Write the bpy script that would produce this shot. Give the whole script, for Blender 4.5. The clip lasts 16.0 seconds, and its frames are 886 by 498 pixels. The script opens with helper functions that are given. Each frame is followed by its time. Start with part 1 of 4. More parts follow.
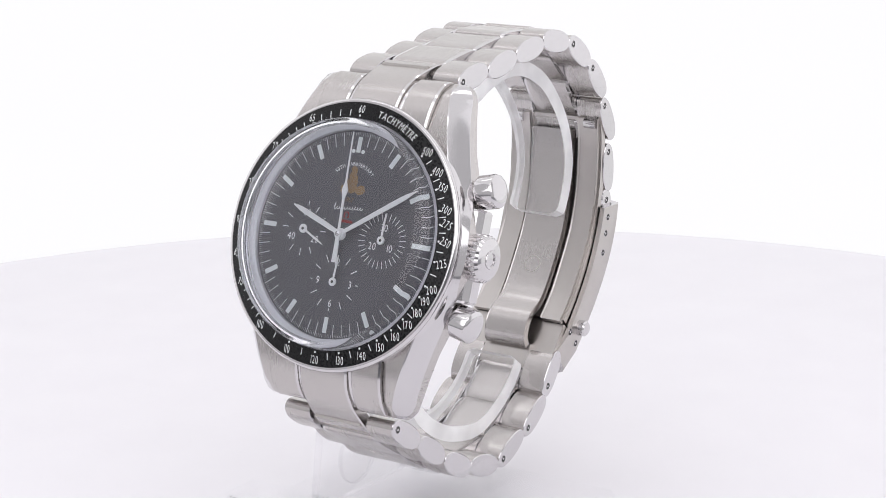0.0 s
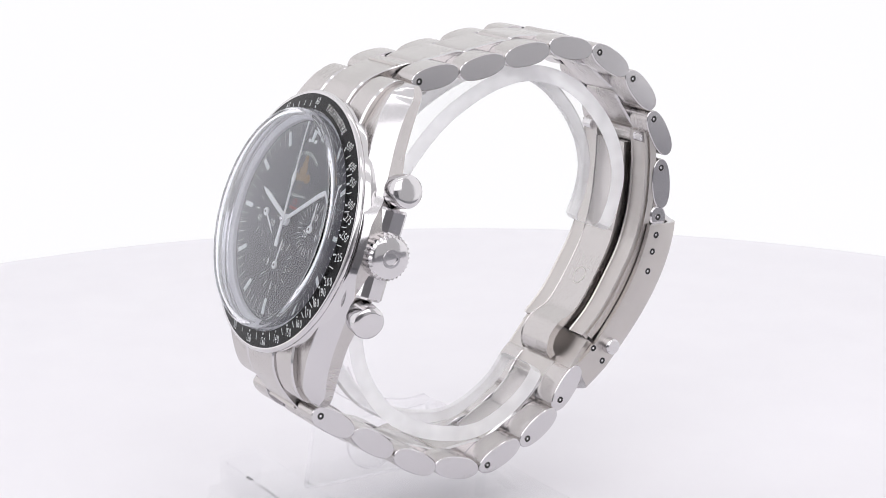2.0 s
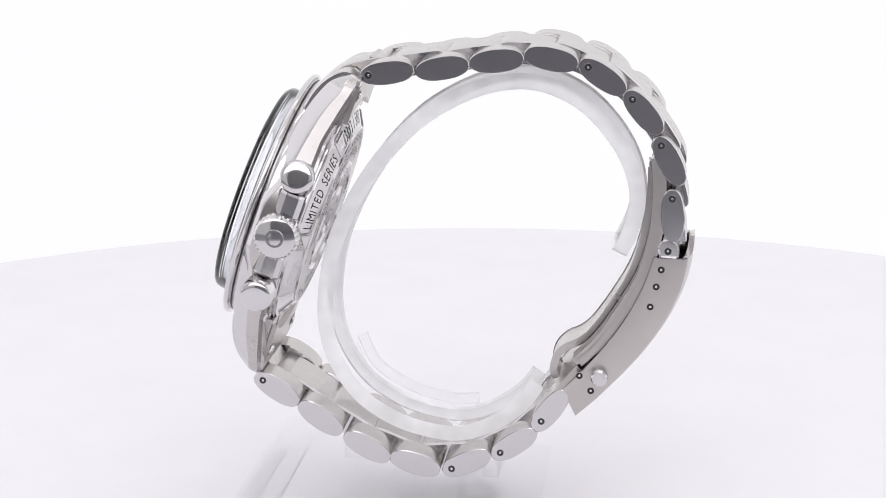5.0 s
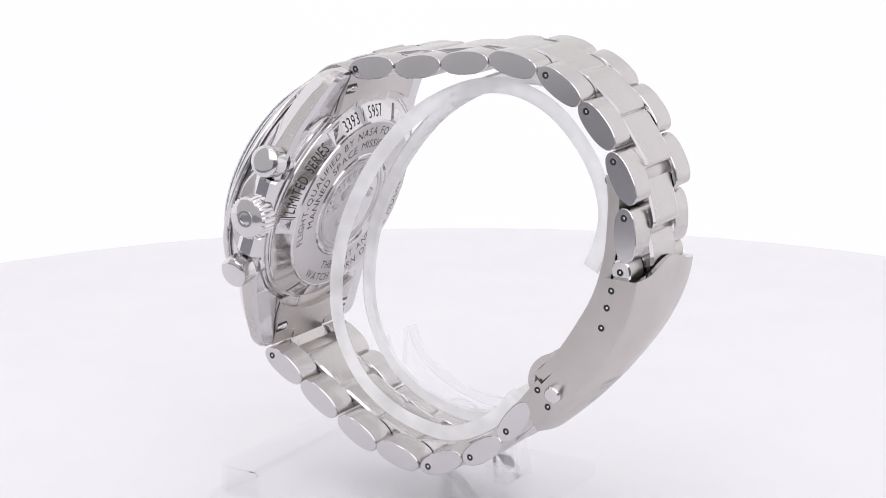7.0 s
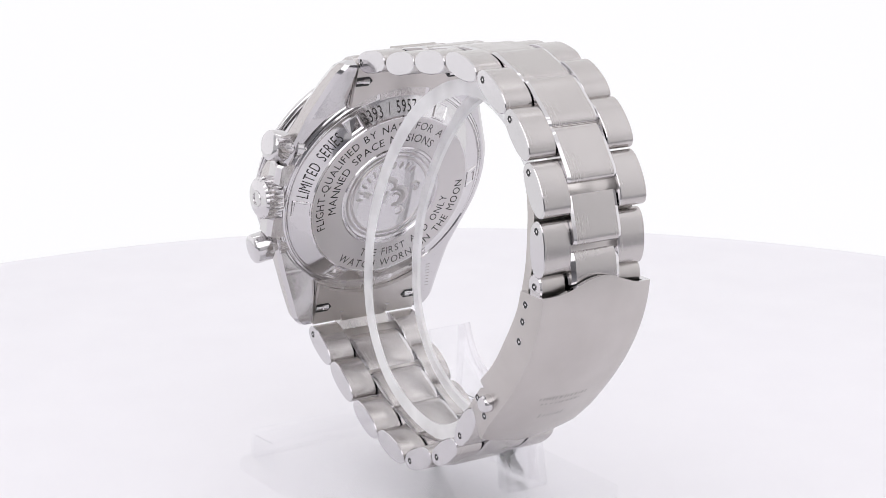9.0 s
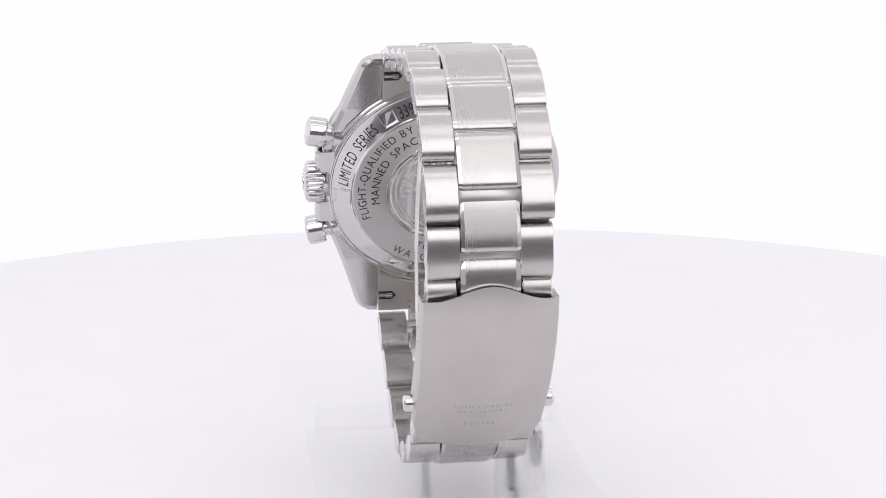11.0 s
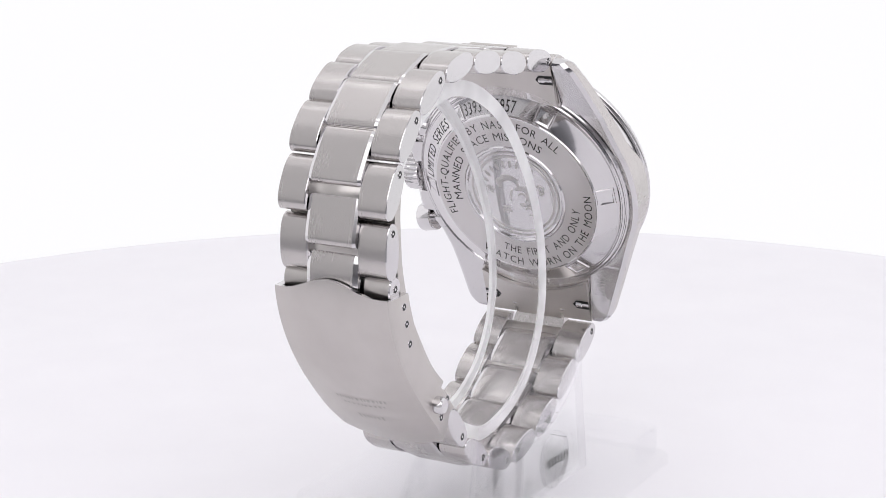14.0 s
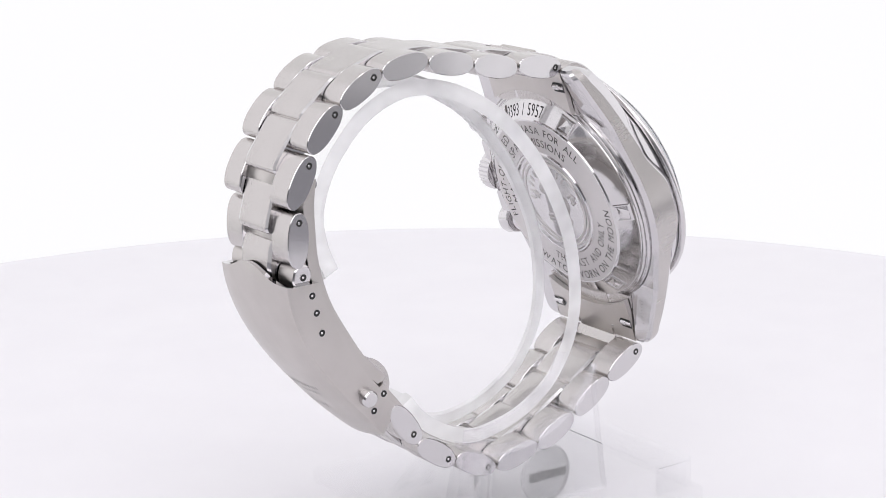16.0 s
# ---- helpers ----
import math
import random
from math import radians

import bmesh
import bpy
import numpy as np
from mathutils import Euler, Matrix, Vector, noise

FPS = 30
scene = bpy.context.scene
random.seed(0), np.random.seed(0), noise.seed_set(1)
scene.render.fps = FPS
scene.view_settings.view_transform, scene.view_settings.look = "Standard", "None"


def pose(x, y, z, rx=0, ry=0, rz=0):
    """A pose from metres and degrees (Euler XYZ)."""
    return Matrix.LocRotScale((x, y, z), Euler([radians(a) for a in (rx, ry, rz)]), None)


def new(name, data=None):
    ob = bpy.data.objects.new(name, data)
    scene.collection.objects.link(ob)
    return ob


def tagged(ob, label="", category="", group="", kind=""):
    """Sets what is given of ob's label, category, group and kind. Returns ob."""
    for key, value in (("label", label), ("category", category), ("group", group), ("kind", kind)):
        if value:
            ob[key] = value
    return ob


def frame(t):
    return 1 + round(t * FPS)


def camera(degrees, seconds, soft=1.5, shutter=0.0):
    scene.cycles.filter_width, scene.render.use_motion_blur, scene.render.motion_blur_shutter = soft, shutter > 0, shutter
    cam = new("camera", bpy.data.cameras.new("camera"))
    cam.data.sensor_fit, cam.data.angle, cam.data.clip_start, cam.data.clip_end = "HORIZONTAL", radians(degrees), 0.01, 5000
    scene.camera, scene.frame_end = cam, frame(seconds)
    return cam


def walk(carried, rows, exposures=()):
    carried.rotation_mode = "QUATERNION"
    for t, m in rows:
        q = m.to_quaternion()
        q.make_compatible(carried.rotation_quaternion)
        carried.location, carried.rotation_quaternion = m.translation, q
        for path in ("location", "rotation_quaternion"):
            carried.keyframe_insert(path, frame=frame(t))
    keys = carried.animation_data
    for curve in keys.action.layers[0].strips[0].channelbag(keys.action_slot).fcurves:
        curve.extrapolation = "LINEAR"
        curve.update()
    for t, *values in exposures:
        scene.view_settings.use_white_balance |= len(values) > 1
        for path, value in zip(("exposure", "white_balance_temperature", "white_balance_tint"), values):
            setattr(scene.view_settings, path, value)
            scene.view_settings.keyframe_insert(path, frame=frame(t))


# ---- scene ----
# A wristwatch on a clear display stand, turning on a white turntable inside an assumed glowing light tent.
# Lengths below are in millimetres unless a name says otherwise; MM turns them into metres.
MM = 0.001
GROUND = 119.0          # the lens stands this far above the turntable's top

# ---- camera ----
cam = camera(25.343, 16.0, soft=0.5)
EYE = (0.0, -0.30359, GROUND * MM)
CAM_POSE = Matrix.Translation(EYE) @ pose(0, 0, 0, 90 - 14.096, 0, 0.337) @ pose(0, 0, 0, 0, 0, -0.300)
walk(cam, [(0.0, CAM_POSE), (16.0, CAM_POSE)], exposures=[(0.0, 0.0), (16.0, 0.0)])

# turn of the turntable: seconds, degrees
TURN = [(0.0, 56.30), (1.6, 36.55), (3.2, 16.25), (5.3, -10.65), (7.0, -31.75), (8.7, -52.90),
        (10.8, -79.95), (12.5, -101.05), (14.2, -121.80), (16.0, -144.25)]

# ---- world and light ----
world = bpy.data.worlds.new("studio")
world.use_nodes = True
scene.world = world
world.node_tree.nodes["Background"].inputs[0].default_value = (0.30, 0.30, 0.32, 1)
world.node_tree.nodes["Background"].inputs[1].default_value = 1.0

# Assumed strengths: backdrop, panels and bars emit in place of real lamps
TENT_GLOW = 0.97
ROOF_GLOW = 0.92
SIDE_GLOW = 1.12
FILL_BAR_GLOW = 2.4
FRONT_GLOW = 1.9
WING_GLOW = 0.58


# ---- materials ----
def mat(name):
    m = bpy.data.materials.new(name)
    m.use_nodes = True
    nt = m.node_tree
    return m, nt, nt.nodes["Principled BSDF"]


def node(nt, kind, **values):
    n = nt.nodes.new(kind)
    for k, v in values.items():
        n.inputs[k].default_value = v
    return n


def grain(nt, stretch, scale, detail=3.0):
    """Noise in object space, stretched per axis."""
    tc = nt.nodes.new("ShaderNodeTexCoord")
    mp = nt.nodes.new("ShaderNodeMapping")
    mp.inputs["Scale"].default_value = stretch
    nz = node(nt, "ShaderNodeTexNoise", Scale=scale, Detail=detail)
    nt.links.new(tc.outputs["Object"], mp.inputs["Vector"])
    nt.links.new(mp.outputs["Vector"], nz.inputs["Vector"])
    return nz


def ramp(nt, src, lo, hi):
    mr = node(nt, "ShaderNodeMapRange", **{"From Min": 0.3, "From Max": 0.7, "To Min": lo, "To Max": hi})
    nt.links.new(src, mr.inputs["Value"])
    return mr.outputs["Result"]


def mixed(nt, src, a, b):
    mx = nt.nodes.new("ShaderNodeMix")
    mx.data_type = "RGBA"
    mx.inputs[6].default_value, mx.inputs[7].default_value = (*a, 1), (*b, 1)
    nt.links.new(src, mx.inputs[0])
    return mx.outputs[2]


def bump(nt, bsdf, src, strength, dist):
    b = node(nt, "ShaderNodeBump", Strength=strength, Distance=dist)
    nt.links.new(src, b.inputs["Height"])
    nt.links.new(b.outputs["Normal"], bsdf.inputs["Normal"])


def steel(name, base, base2, rough_lo, rough_hi, stretch=(1, 1, 1), scale=900.0, relief=0.0):
    m, nt, b = mat(name)
    b.inputs["Metallic"].default_value = 1.0
    fine = grain(nt, stretch, scale)
    stain = grain(nt, (1, 1, 1), 160.0, 4.0)
    nt.links.new(mixed(nt, stain.outputs["Fac"], base, base2), b.inputs["Base Color"])
    add = nt.nodes.new("ShaderNodeMath")
    add.operation = "ADD"
    add.inputs[1].default_value = 0.0
    nt.links.new(ramp(nt, fine.outputs["Fac"], rough_lo, rough_hi), add.inputs[0])
    nt.links.new(ramp(nt, stain.outputs["Fac"], 0.0, 0.05), add.inputs[1])
    nt.links.new(add.outputs[0], b.inputs["Roughness"])
    if relief:
        bump(nt, b, fine.outputs["Fac"], relief, 0.00004)
    return m


def plain(name, base, base2, rough, metallic=0.0, scale=700.0, coat=0.0):
    m, nt, b = mat(name)
    nz = grain(nt, (1, 1, 1), scale)
    nt.links.new(mixed(nt, nz.outputs["Fac"], base, base2), b.inputs["Base Color"])
    nt.links.new(ramp(nt, nz.outputs["Fac"], rough * 0.85, rough * 1.15), b.inputs["Roughness"])
    b.inputs["Metallic"].default_value = metallic
    b.inputs["Coat Weight"].default_value = coat
    return m


def clear(name, tint, ior, rough):
    m, nt, b = mat(name)
    b.inputs["Base Color"].default_value = (*tint, 1)
    b.inputs["Transmission Weight"].default_value = 1.0
    b.inputs["IOR"].default_value = ior
    b.inputs["Roughness"].default_value = rough
    return m


def thin_clear(name, tint, haze, gleam=0.04, rim=0.5):
    """Thin moulded plastic: light passes straight, its surface gleams; a white haze mixed in imitates reflected light.
    """
    m, nt, b = mat(name)
    nt.nodes.remove(b)
    out = nt.nodes["Material Output"]
    see = node(nt, "ShaderNodeBsdfTransparent", Color=(*tint, 1))
    gls = node(nt, "ShaderNodeBsdfGlossy", Color=(1, 1, 1, 1), Roughness=0.04)
    dif = node(nt, "ShaderNodeBsdfDiffuse", Color=(1.0, 1.0, 1.0, 1))
    lw = node(nt, "ShaderNodeLayerWeight", Blend=0.5)
    pw = nt.nodes.new("ShaderNodeMath")
    pw.operation = "POWER"
    pw.inputs[1].default_value = 3.0
    nt.links.new(lw.outputs["Facing"], pw.inputs[0])
    fr = node(nt, "ShaderNodeMapRange", **{"From Min": 0.0, "From Max": 1.0, "To Min": gleam, "To Max": rim})
    nt.links.new(pw.outputs[0], fr.inputs["Value"])
    nz = grain(nt, (1, 1, 1), 120.0, 2.0)
    m1, m2 = nt.nodes.new("ShaderNodeMixShader"), nt.nodes.new("ShaderNodeMixShader")
    nt.links.new(ramp(nt, nz.outputs["Fac"], haze * 0.8, haze * 1.25), m1.inputs[0])
    nt.links.new(see.outputs[0], m1.inputs[1])
    nt.links.new(dif.outputs[0], m1.inputs[2])
    nt.links.new(fr.outputs[0], m2.inputs[0])
    nt.links.new(m1.outputs[0], m2.inputs[1])
    nt.links.new(gls.outputs[0], m2.inputs[2])
    nt.links.new(m2.outputs[0], out.inputs["Surface"])
    return m


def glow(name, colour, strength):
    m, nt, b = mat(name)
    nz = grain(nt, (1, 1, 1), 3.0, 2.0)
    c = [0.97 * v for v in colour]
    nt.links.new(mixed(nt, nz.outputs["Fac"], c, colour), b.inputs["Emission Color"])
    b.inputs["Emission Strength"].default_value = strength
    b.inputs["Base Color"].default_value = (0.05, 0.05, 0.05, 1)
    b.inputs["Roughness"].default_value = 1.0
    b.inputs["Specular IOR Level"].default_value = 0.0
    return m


BRUSHED = steel("brushed_steel", (0.59, 0.564, 0.552), (0.53, 0.506, 0.494), 0.21, 0.245, (0.05, 1, 0.05), 9000.0, 0.006)
BRUSHED_RING = steel("circular_brushed_steel", (0.66, 0.637, 0.635), (0.62, 0.598, 0.597), 0.30, 0.36, (1, 1, 1), 4000.0)
POLISHED = steel("polished_steel", (0.68, 0.665, 0.672), (0.65, 0.635, 0.642), 0.05, 0.09, (1, 1, 1), 1500.0)
LINK_END = steel("polished_link_end", (0.66, 0.645, 0.655), (0.63, 0.615, 0.625), 0.07, 0.11, (1, 1, 1), 2500.0)
SATIN = steel("satin_steel", (0.61, 0.582, 0.563), (0.52, 0.493, 0.473), 0.28, 0.34, (0.05, 1, 0.05), 9000.0, 0.014)

# the lettering ring is brushed round its own axis
ring_bsdf = BRUSHED_RING.node_tree.nodes["Principled BSDF"]
ring_bsdf.inputs["Anisotropic"].default_value = 0.85
ring_tangent = BRUSHED_RING.node_tree.nodes.new("ShaderNodeTangent")
ring_tangent.direction_type, ring_tangent.axis = "RADIAL", "Z"
BRUSHED_RING.node_tree.links.new(ring_tangent.outputs["Tangent"], ring_bsdf.inputs["Tangent"])

# Pale colour stands in for light refracted along the crystal's rim
FLANGE_LIT = plain("flange_painted_light", (0.72, 0.72, 0.76), (0.66, 0.66, 0.70), 0.5, 0.3, 2000.0)
ENGRAVED = plain("engraved_black", (0.03, 0.03, 0.03), (0.06, 0.055, 0.05), 0.5)
ENGRAVED.node_tree.nodes["Principled BSDF"].inputs["Specular IOR Level"].default_value = 0.1
# Near-black paint for shade in bores, slots and bezel seam; also dark pivot dots
DARK_FILL = plain("dark_fill", (0.02, 0.02, 0.02), (0.04, 0.04, 0.04), 0.4, 0.5)
FAINT = plain("worn_engraving", (0.42, 0.405, 0.385), (0.52, 0.50, 0.48), 0.45, 1.0, 2500.0)
DIAL = plain("matt_black_dial", (0.102, 0.100, 0.113), (0.108, 0.106, 0.119), 0.62, 0.0, 90.0)
DIAL.node_tree.nodes["Principled BSDF"].inputs["Specular IOR Level"].default_value = 0.2
INSERT = plain("black_aluminium", (0.006, 0.006, 0.007), (0.010, 0.010, 0.011), 0.28, 0.0, 2500.0)
INSERT.node_tree.nodes["Principled BSDF"].inputs["Specular IOR Level"].default_value = 0.25
PRINT = plain("white_print", (0.82, 0.83, 0.84), (0.74, 0.76, 0.78), 0.5)
LUME = plain("pale_lume", (0.76, 0.80, 0.80), (0.68, 0.72, 0.72), 0.5)
WHITE_HAND = plain("white_hand", (0.85, 0.86, 0.86), (0.78, 0.79, 0.80), 0.35)
GOLD = plain("gold_print", (0.33, 0.215, 0.11), (0.20, 0.125, 0.06), 0.4, 0.3, 3000.0)
RED = plain("red_print", (0.32, 0.02, 0.02), (0.24, 0.015, 0.02), 0.5)
HESALITE = clear("acrylic_crystal", (0.965, 0.975, 1.0), 1.49, 0.004)
ACRYLIC = thin_clear("clear_acrylic", (0.998, 0.998, 1.0), 0.010, 0.02, 0.08)
ACRYLIC_BASE = thin_clear("flat_clear_acrylic", (0.999, 0.999, 1.0), 0.015, 0.008, 0.07)
ACRYLIC_FAINT = thin_clear("thin_clear_acrylic_edge", (0.995, 0.99, 1.0), 0.10, 0.03, 0.2)
ACRYLIC_EDGE = thin_clear("whitened_acrylic_edge", (0.99, 0.985, 1.0), 0.74, 0.04, 0.14)
TABLE_WHITE = plain("white_turntable", (0.815, 0.80, 0.83), (0.80, 0.785, 0.815), 0.5, 0.0, 60.0)
TENT = glow("glowing_backdrop", (0.985, 0.98, 1.0), TENT_GLOW)
ROOF = glow("glowing_roof", (0.985, 0.97, 1.0), ROOF_GLOW)
FRONT = glow("front_fill_glow", (0.98, 0.965, 1.0), FRONT_GLOW)
WING = glow("dim_panel_glow", (0.98, 0.965, 1.0), WING_GLOW)
SIDE = glow("glowing_side", (0.98, 0.965, 1.0), SIDE_GLOW)
FILL_BAR = glow("fill_bar_glow", (0.985, 0.97, 1.0), FILL_BAR_GLOW)
DARK_TABLE = plain("grey_table", (0.24, 0.24, 0.26), (0.28, 0.28, 0.30), 0.6, 0.0, 20.0)
ROOM = plain("dim_room_wall", (0.40, 0.39, 0.40), (0.46, 0.45, 0.46), 0.9, 0.0, 5.0)


# ---- mesh helpers ----
def finish(bm, m=None, sharp=32.0):
    if m is not None:
        bm.transform(m)
    bmesh.ops.remove_doubles(bm, verts=bm.verts, dist=1e-4)
    bmesh.ops.recalc_face_normals(bm, faces=bm.faces)
    for f in bm.faces:
        f.smooth = True
    lim = radians(sharp)
    for e in bm.edges:
        e.smooth = not (len(e.link_faces) == 2 and (e.calc_face_angle(0.0) > lim or e.link_faces[0].material_index != e.link_faces[1].material_index))
    bmesh.ops.scale(bm, vec=(MM, MM, MM), verts=bm.verts)


def part(name, bm, materials, parent, label="", m=None, sharp=32.0):
    """Links a bmesh in millimetres as one mesh object under a thing or a part."""
    finish(bm, m, sharp)
    me = bpy.data.meshes.new(name)
    bm.to_mesh(me)
    bm.free()
    for k in (materials if isinstance(materials, (list, tuple)) else [materials]):
        me.materials.append(k)
    ob = new(name, me)
    ob.parent = parent
    if label:
        tagged(ob, label)
    return ob


def again(ob, parent, m):
    """Another part on the same mesh, at the pose m in its parent's space (metres)."""
    o = new(ob.name.split(".")[0], ob.data)
    o.parent = parent
    o.matrix_basis = m
    if "label" in ob:
        tagged(o, ob["label"])
    return o


def thing(name, label, category, group="", kind=""):
    e = new(name)
    e.empty_display_size = 0.01
    return tagged(e, label, category, group, kind)


def grid_faces(bm, rows, close_u=False, close_v=False, index=0, flip=False):
    """Quads between rows of vertices."""
    n, k = len(rows), len(rows[0])
    out = []
    for i in range(n if close_u else n - 1):
        for j in range(k if close_v else k - 1):
            q = [rows[i][j], rows[(i + 1) % n][j], rows[(i + 1) % n][(j + 1) % k], rows[i][(j + 1) % k]]
            q = [v for a, v in enumerate(q) if v not in q[:a]]
            if len(q) > 2:
                f = bm.faces.new(q)
                f.material_index = index
                out.append(f)
    return out


def lathe(profile, seg=96, closed=True, indices=None, bm=None, wave=None):
    """Turns (radius, height) points about z."""
    bm = bm or bmesh.new()
    rows = []
    for r, h in profile:
        if r < 1e-6:
            v = bm.verts.new((0, 0, h))
            rows.append([v] * seg)
        else:
            rows.append([bm.verts.new(((r + (wave(a) if wave else 0)) * math.cos(a), (r + (wave(a) if wave else 0)) * math.sin(a), h))
                         for a in (2 * math.pi * k / seg for k in range(seg))])
    n = len(rows)
    for i in range(n if closed else n - 1):
        a, b = rows[i], rows[(i + 1) % n]
        for j in range(seg):
            q = [a[j], b[j], b[(j + 1) % seg], a[(j + 1) % seg]]
            q = [v for k, v in enumerate(q) if v not in q[:k]]
            if len(q) > 2:
                f = bm.faces.new(q)
                f.material_index = indices[i] if indices else 0
    return bm


def prism(outline, lo, hi, cham_r, cham_h, bm=None, mid=0, edge=0, cap=0):
    """A convex outline (x, z) carried along y from lo to hi, its ends chamfered."""
    bm = bm or bmesh.new()
    a = max(abs(p[0]) for p in outline)
    b = max(abs(p[1]) for p in outline)
    kx, kz = 1 - cham_r / a, 1 - cham_r / b
    rows = []
    for y, s in ((lo, 1), (lo + cham_h, 0), (hi - cham_h, 0), (hi, 1)):
        rows.append([bm.verts.new((x * (kx if s else 1), y, z * (kz if s else 1))) for x, z in outline])
    for i, idx in ((0, edge), (1, mid), (2, edge)):
        grid_faces(bm, rows[i:i + 2], close_v=True, index=idx)
    for r in (rows[0], rows[3]):
        bm.faces.new(r).material_index = cap
    return bm


def box(bm, lo, hi, index=0, cham=0.0):
    pts = [bm.verts.new((x, y, z)) for x in (lo[0], hi[0]) for y in (lo[1], hi[1]) for z in (lo[2], hi[2])]
    for q in ((0, 1, 3, 2), (4, 6, 7, 5), (0, 4, 5, 1), (2, 3, 7, 6), (0, 2, 6, 4), (1, 5, 7, 3)):
        bm.faces.new([pts[k] for k in q]).material_index = index
    if cham:
        es = list({e for v in pts for e in v.link_edges})
        bmesh.ops.bevel(bm, geom=es, offset=cham, segments=2, affect="EDGES")
    return bm


def slab(outline, lo, hi, cham=0.0, bm=None, index=0, side=0):
    """A flat plate: an outline (x, y) between two heights, its upper edge eased."""
    bm = bm or bmesh.new()
    cx = sum(p[0] for p in outline) / len(outline)
    cy = sum(p[1] for p in outline) / len(outline)
    rows = [[bm.verts.new((x, y, lo)) for x, y in outline], [bm.verts.new((x, y, hi - cham)) for x, y in outline]]
    if cham:
        rows.append([bm.verts.new((x - cham * (x - cx) / max(0.3, math.hypot(x - cx, y - cy)), y - cham * (y - cy) / max(0.3, math.hypot(x - cx, y - cy)), hi)) for x, y in outline])
    grid_faces(bm, rows, close_v=True, index=side or index)
    bm.faces.new(rows[0]).material_index = index
    bm.faces.new(rows[-1]).material_index = index
    return bm


def lens(a, b, n=28, power=2.25):
    """A rounded lens outline, half-length a and half-thickness b."""
    out = []
    for k in range(n):
        t = 2 * math.pi * k / n
        c, s = math.cos(t), math.sin(t)
        out.append((a * math.copysign(abs(c) ** (2 / power), c), b * math.copysign(abs(s) ** (2 / power), s)))
    return out


GLYPHS = {}


def glyph(ch):
    """Outline faces and width of one character, 1 unit high capitals."""
    if ch not in GLYPHS:
        cu = bpy.data.curves.new("glyph", "FONT")
        cu.body, cu.resolution_u = ch, 3
        ob = new("glyph", cu)
        dg = bpy.context.evaluated_depsgraph_get()
        me = bpy.data.meshes.new_from_object(ob.evaluated_get(dg))
        vs = [tuple(v.co) for v in me.vertices]
        fs = [tuple(p.vertices) for p in me.polygons]
        bpy.data.objects.remove(ob)
        bpy.data.curves.remove(cu)
        bpy.data.meshes.remove(me)
        k = 1 / 0.73
        vs = [(x * k, y * k) for x, y, z in vs]
        lo, hi = (min(v[0] for v in vs), max(v[0] for v in vs)) if vs else (0, 0.35)
        GLYPHS[ch] = ([(x - lo, y) for x, y in vs], fs, hi - lo)
    return GLYPHS[ch]


def letters(bm, text, place, height, narrow=0.8, gap=0.16, z=0.0, span=None):
    """Flat letters; place(s) gives (x, y, angle) at the length s along the line, centred."""
    if span:
        full = sum(glyph(c)[2] if c != " " else 0.4 for c in text) * height
        narrow = (span - gap * height * (len(text) - 1)) / full
    widths = [glyph(c)[2] * height * narrow if c != " " else 0.4 * height * narrow for c in text]
    total = sum(widths) + gap * height * (len(text) - 1)
    s = -total / 2
    for c, w in zip(text, widths):
        if c != " ":
            vs, fs, _ = glyph(c)
            x0, y0, a = place(s + w / 2)
            ca, sa = math.cos(a), math.sin(a)
            made = []
            for x, y in vs:
                u, v = x * height * narrow - w / 2, y * height - height / 2
                made.append(bm.verts.new((x0 + u * ca - v * sa, y0 + u * sa + v * ca, z)))
            for f in fs:
                try:
                    bm.faces.new([made[k] for k in f])
                except ValueError:
                    pass
        s += w + gap * height
    return bm


def thicken(bm, depth):
    """Gives flat letters a little height along +z."""
    r = bmesh.ops.extrude_face_region(bm, geom=list(bm.faces))
    bmesh.ops.translate(bm, vec=(0, 0, depth), verts=[v for v in r["geom"] if isinstance(v, bmesh.types.BMVert)])
    return bm


def arc_place(r, mid_deg, inward=False):
    """Letters along a circle round the origin; mid_deg is clockwise from twelve."""
    def place(s):
        a = radians(mid_deg) + (-s if inward else s) / r
        return r * math.sin(a), r * math.cos(a), (math.pi - a) if inward else -a
    return place


def spline(pts, n):
    """Smooth points through pts (2D)."""
    out = []
    m = len(pts)
    for k in range(n + 1):
        t = k / n * (m - 1)
        i = min(int(t), m - 2)
        f = t - i
        p0, p1, p2, p3 = pts[max(i - 1, 0)], pts[i], pts[i + 1], pts[min(i + 2, m - 1)]
        out.append(tuple(0.5 * (2 * p1[q] + (p2[q] - p0[q]) * f + (2 * p0[q] - 5 * p1[q] + 4 * p2[q] - p3[q]) * f * f
                                + (3 * p1[q] - p0[q] - 3 * p2[q] + p3[q]) * f ** 3) for q in (0, 1)))
    return out


def normals2(pts):
    out = []
    for i in range(len(pts)):
        a, b = pts[max(i - 1, 0)], pts[min(i + 1, len(pts) - 1)]
        dx, dz = b[0] - a[0], b[1] - a[1]
        d = math.hypot(dx, dz) or 1
        out.append((-dz / d, dx / d))
    return out


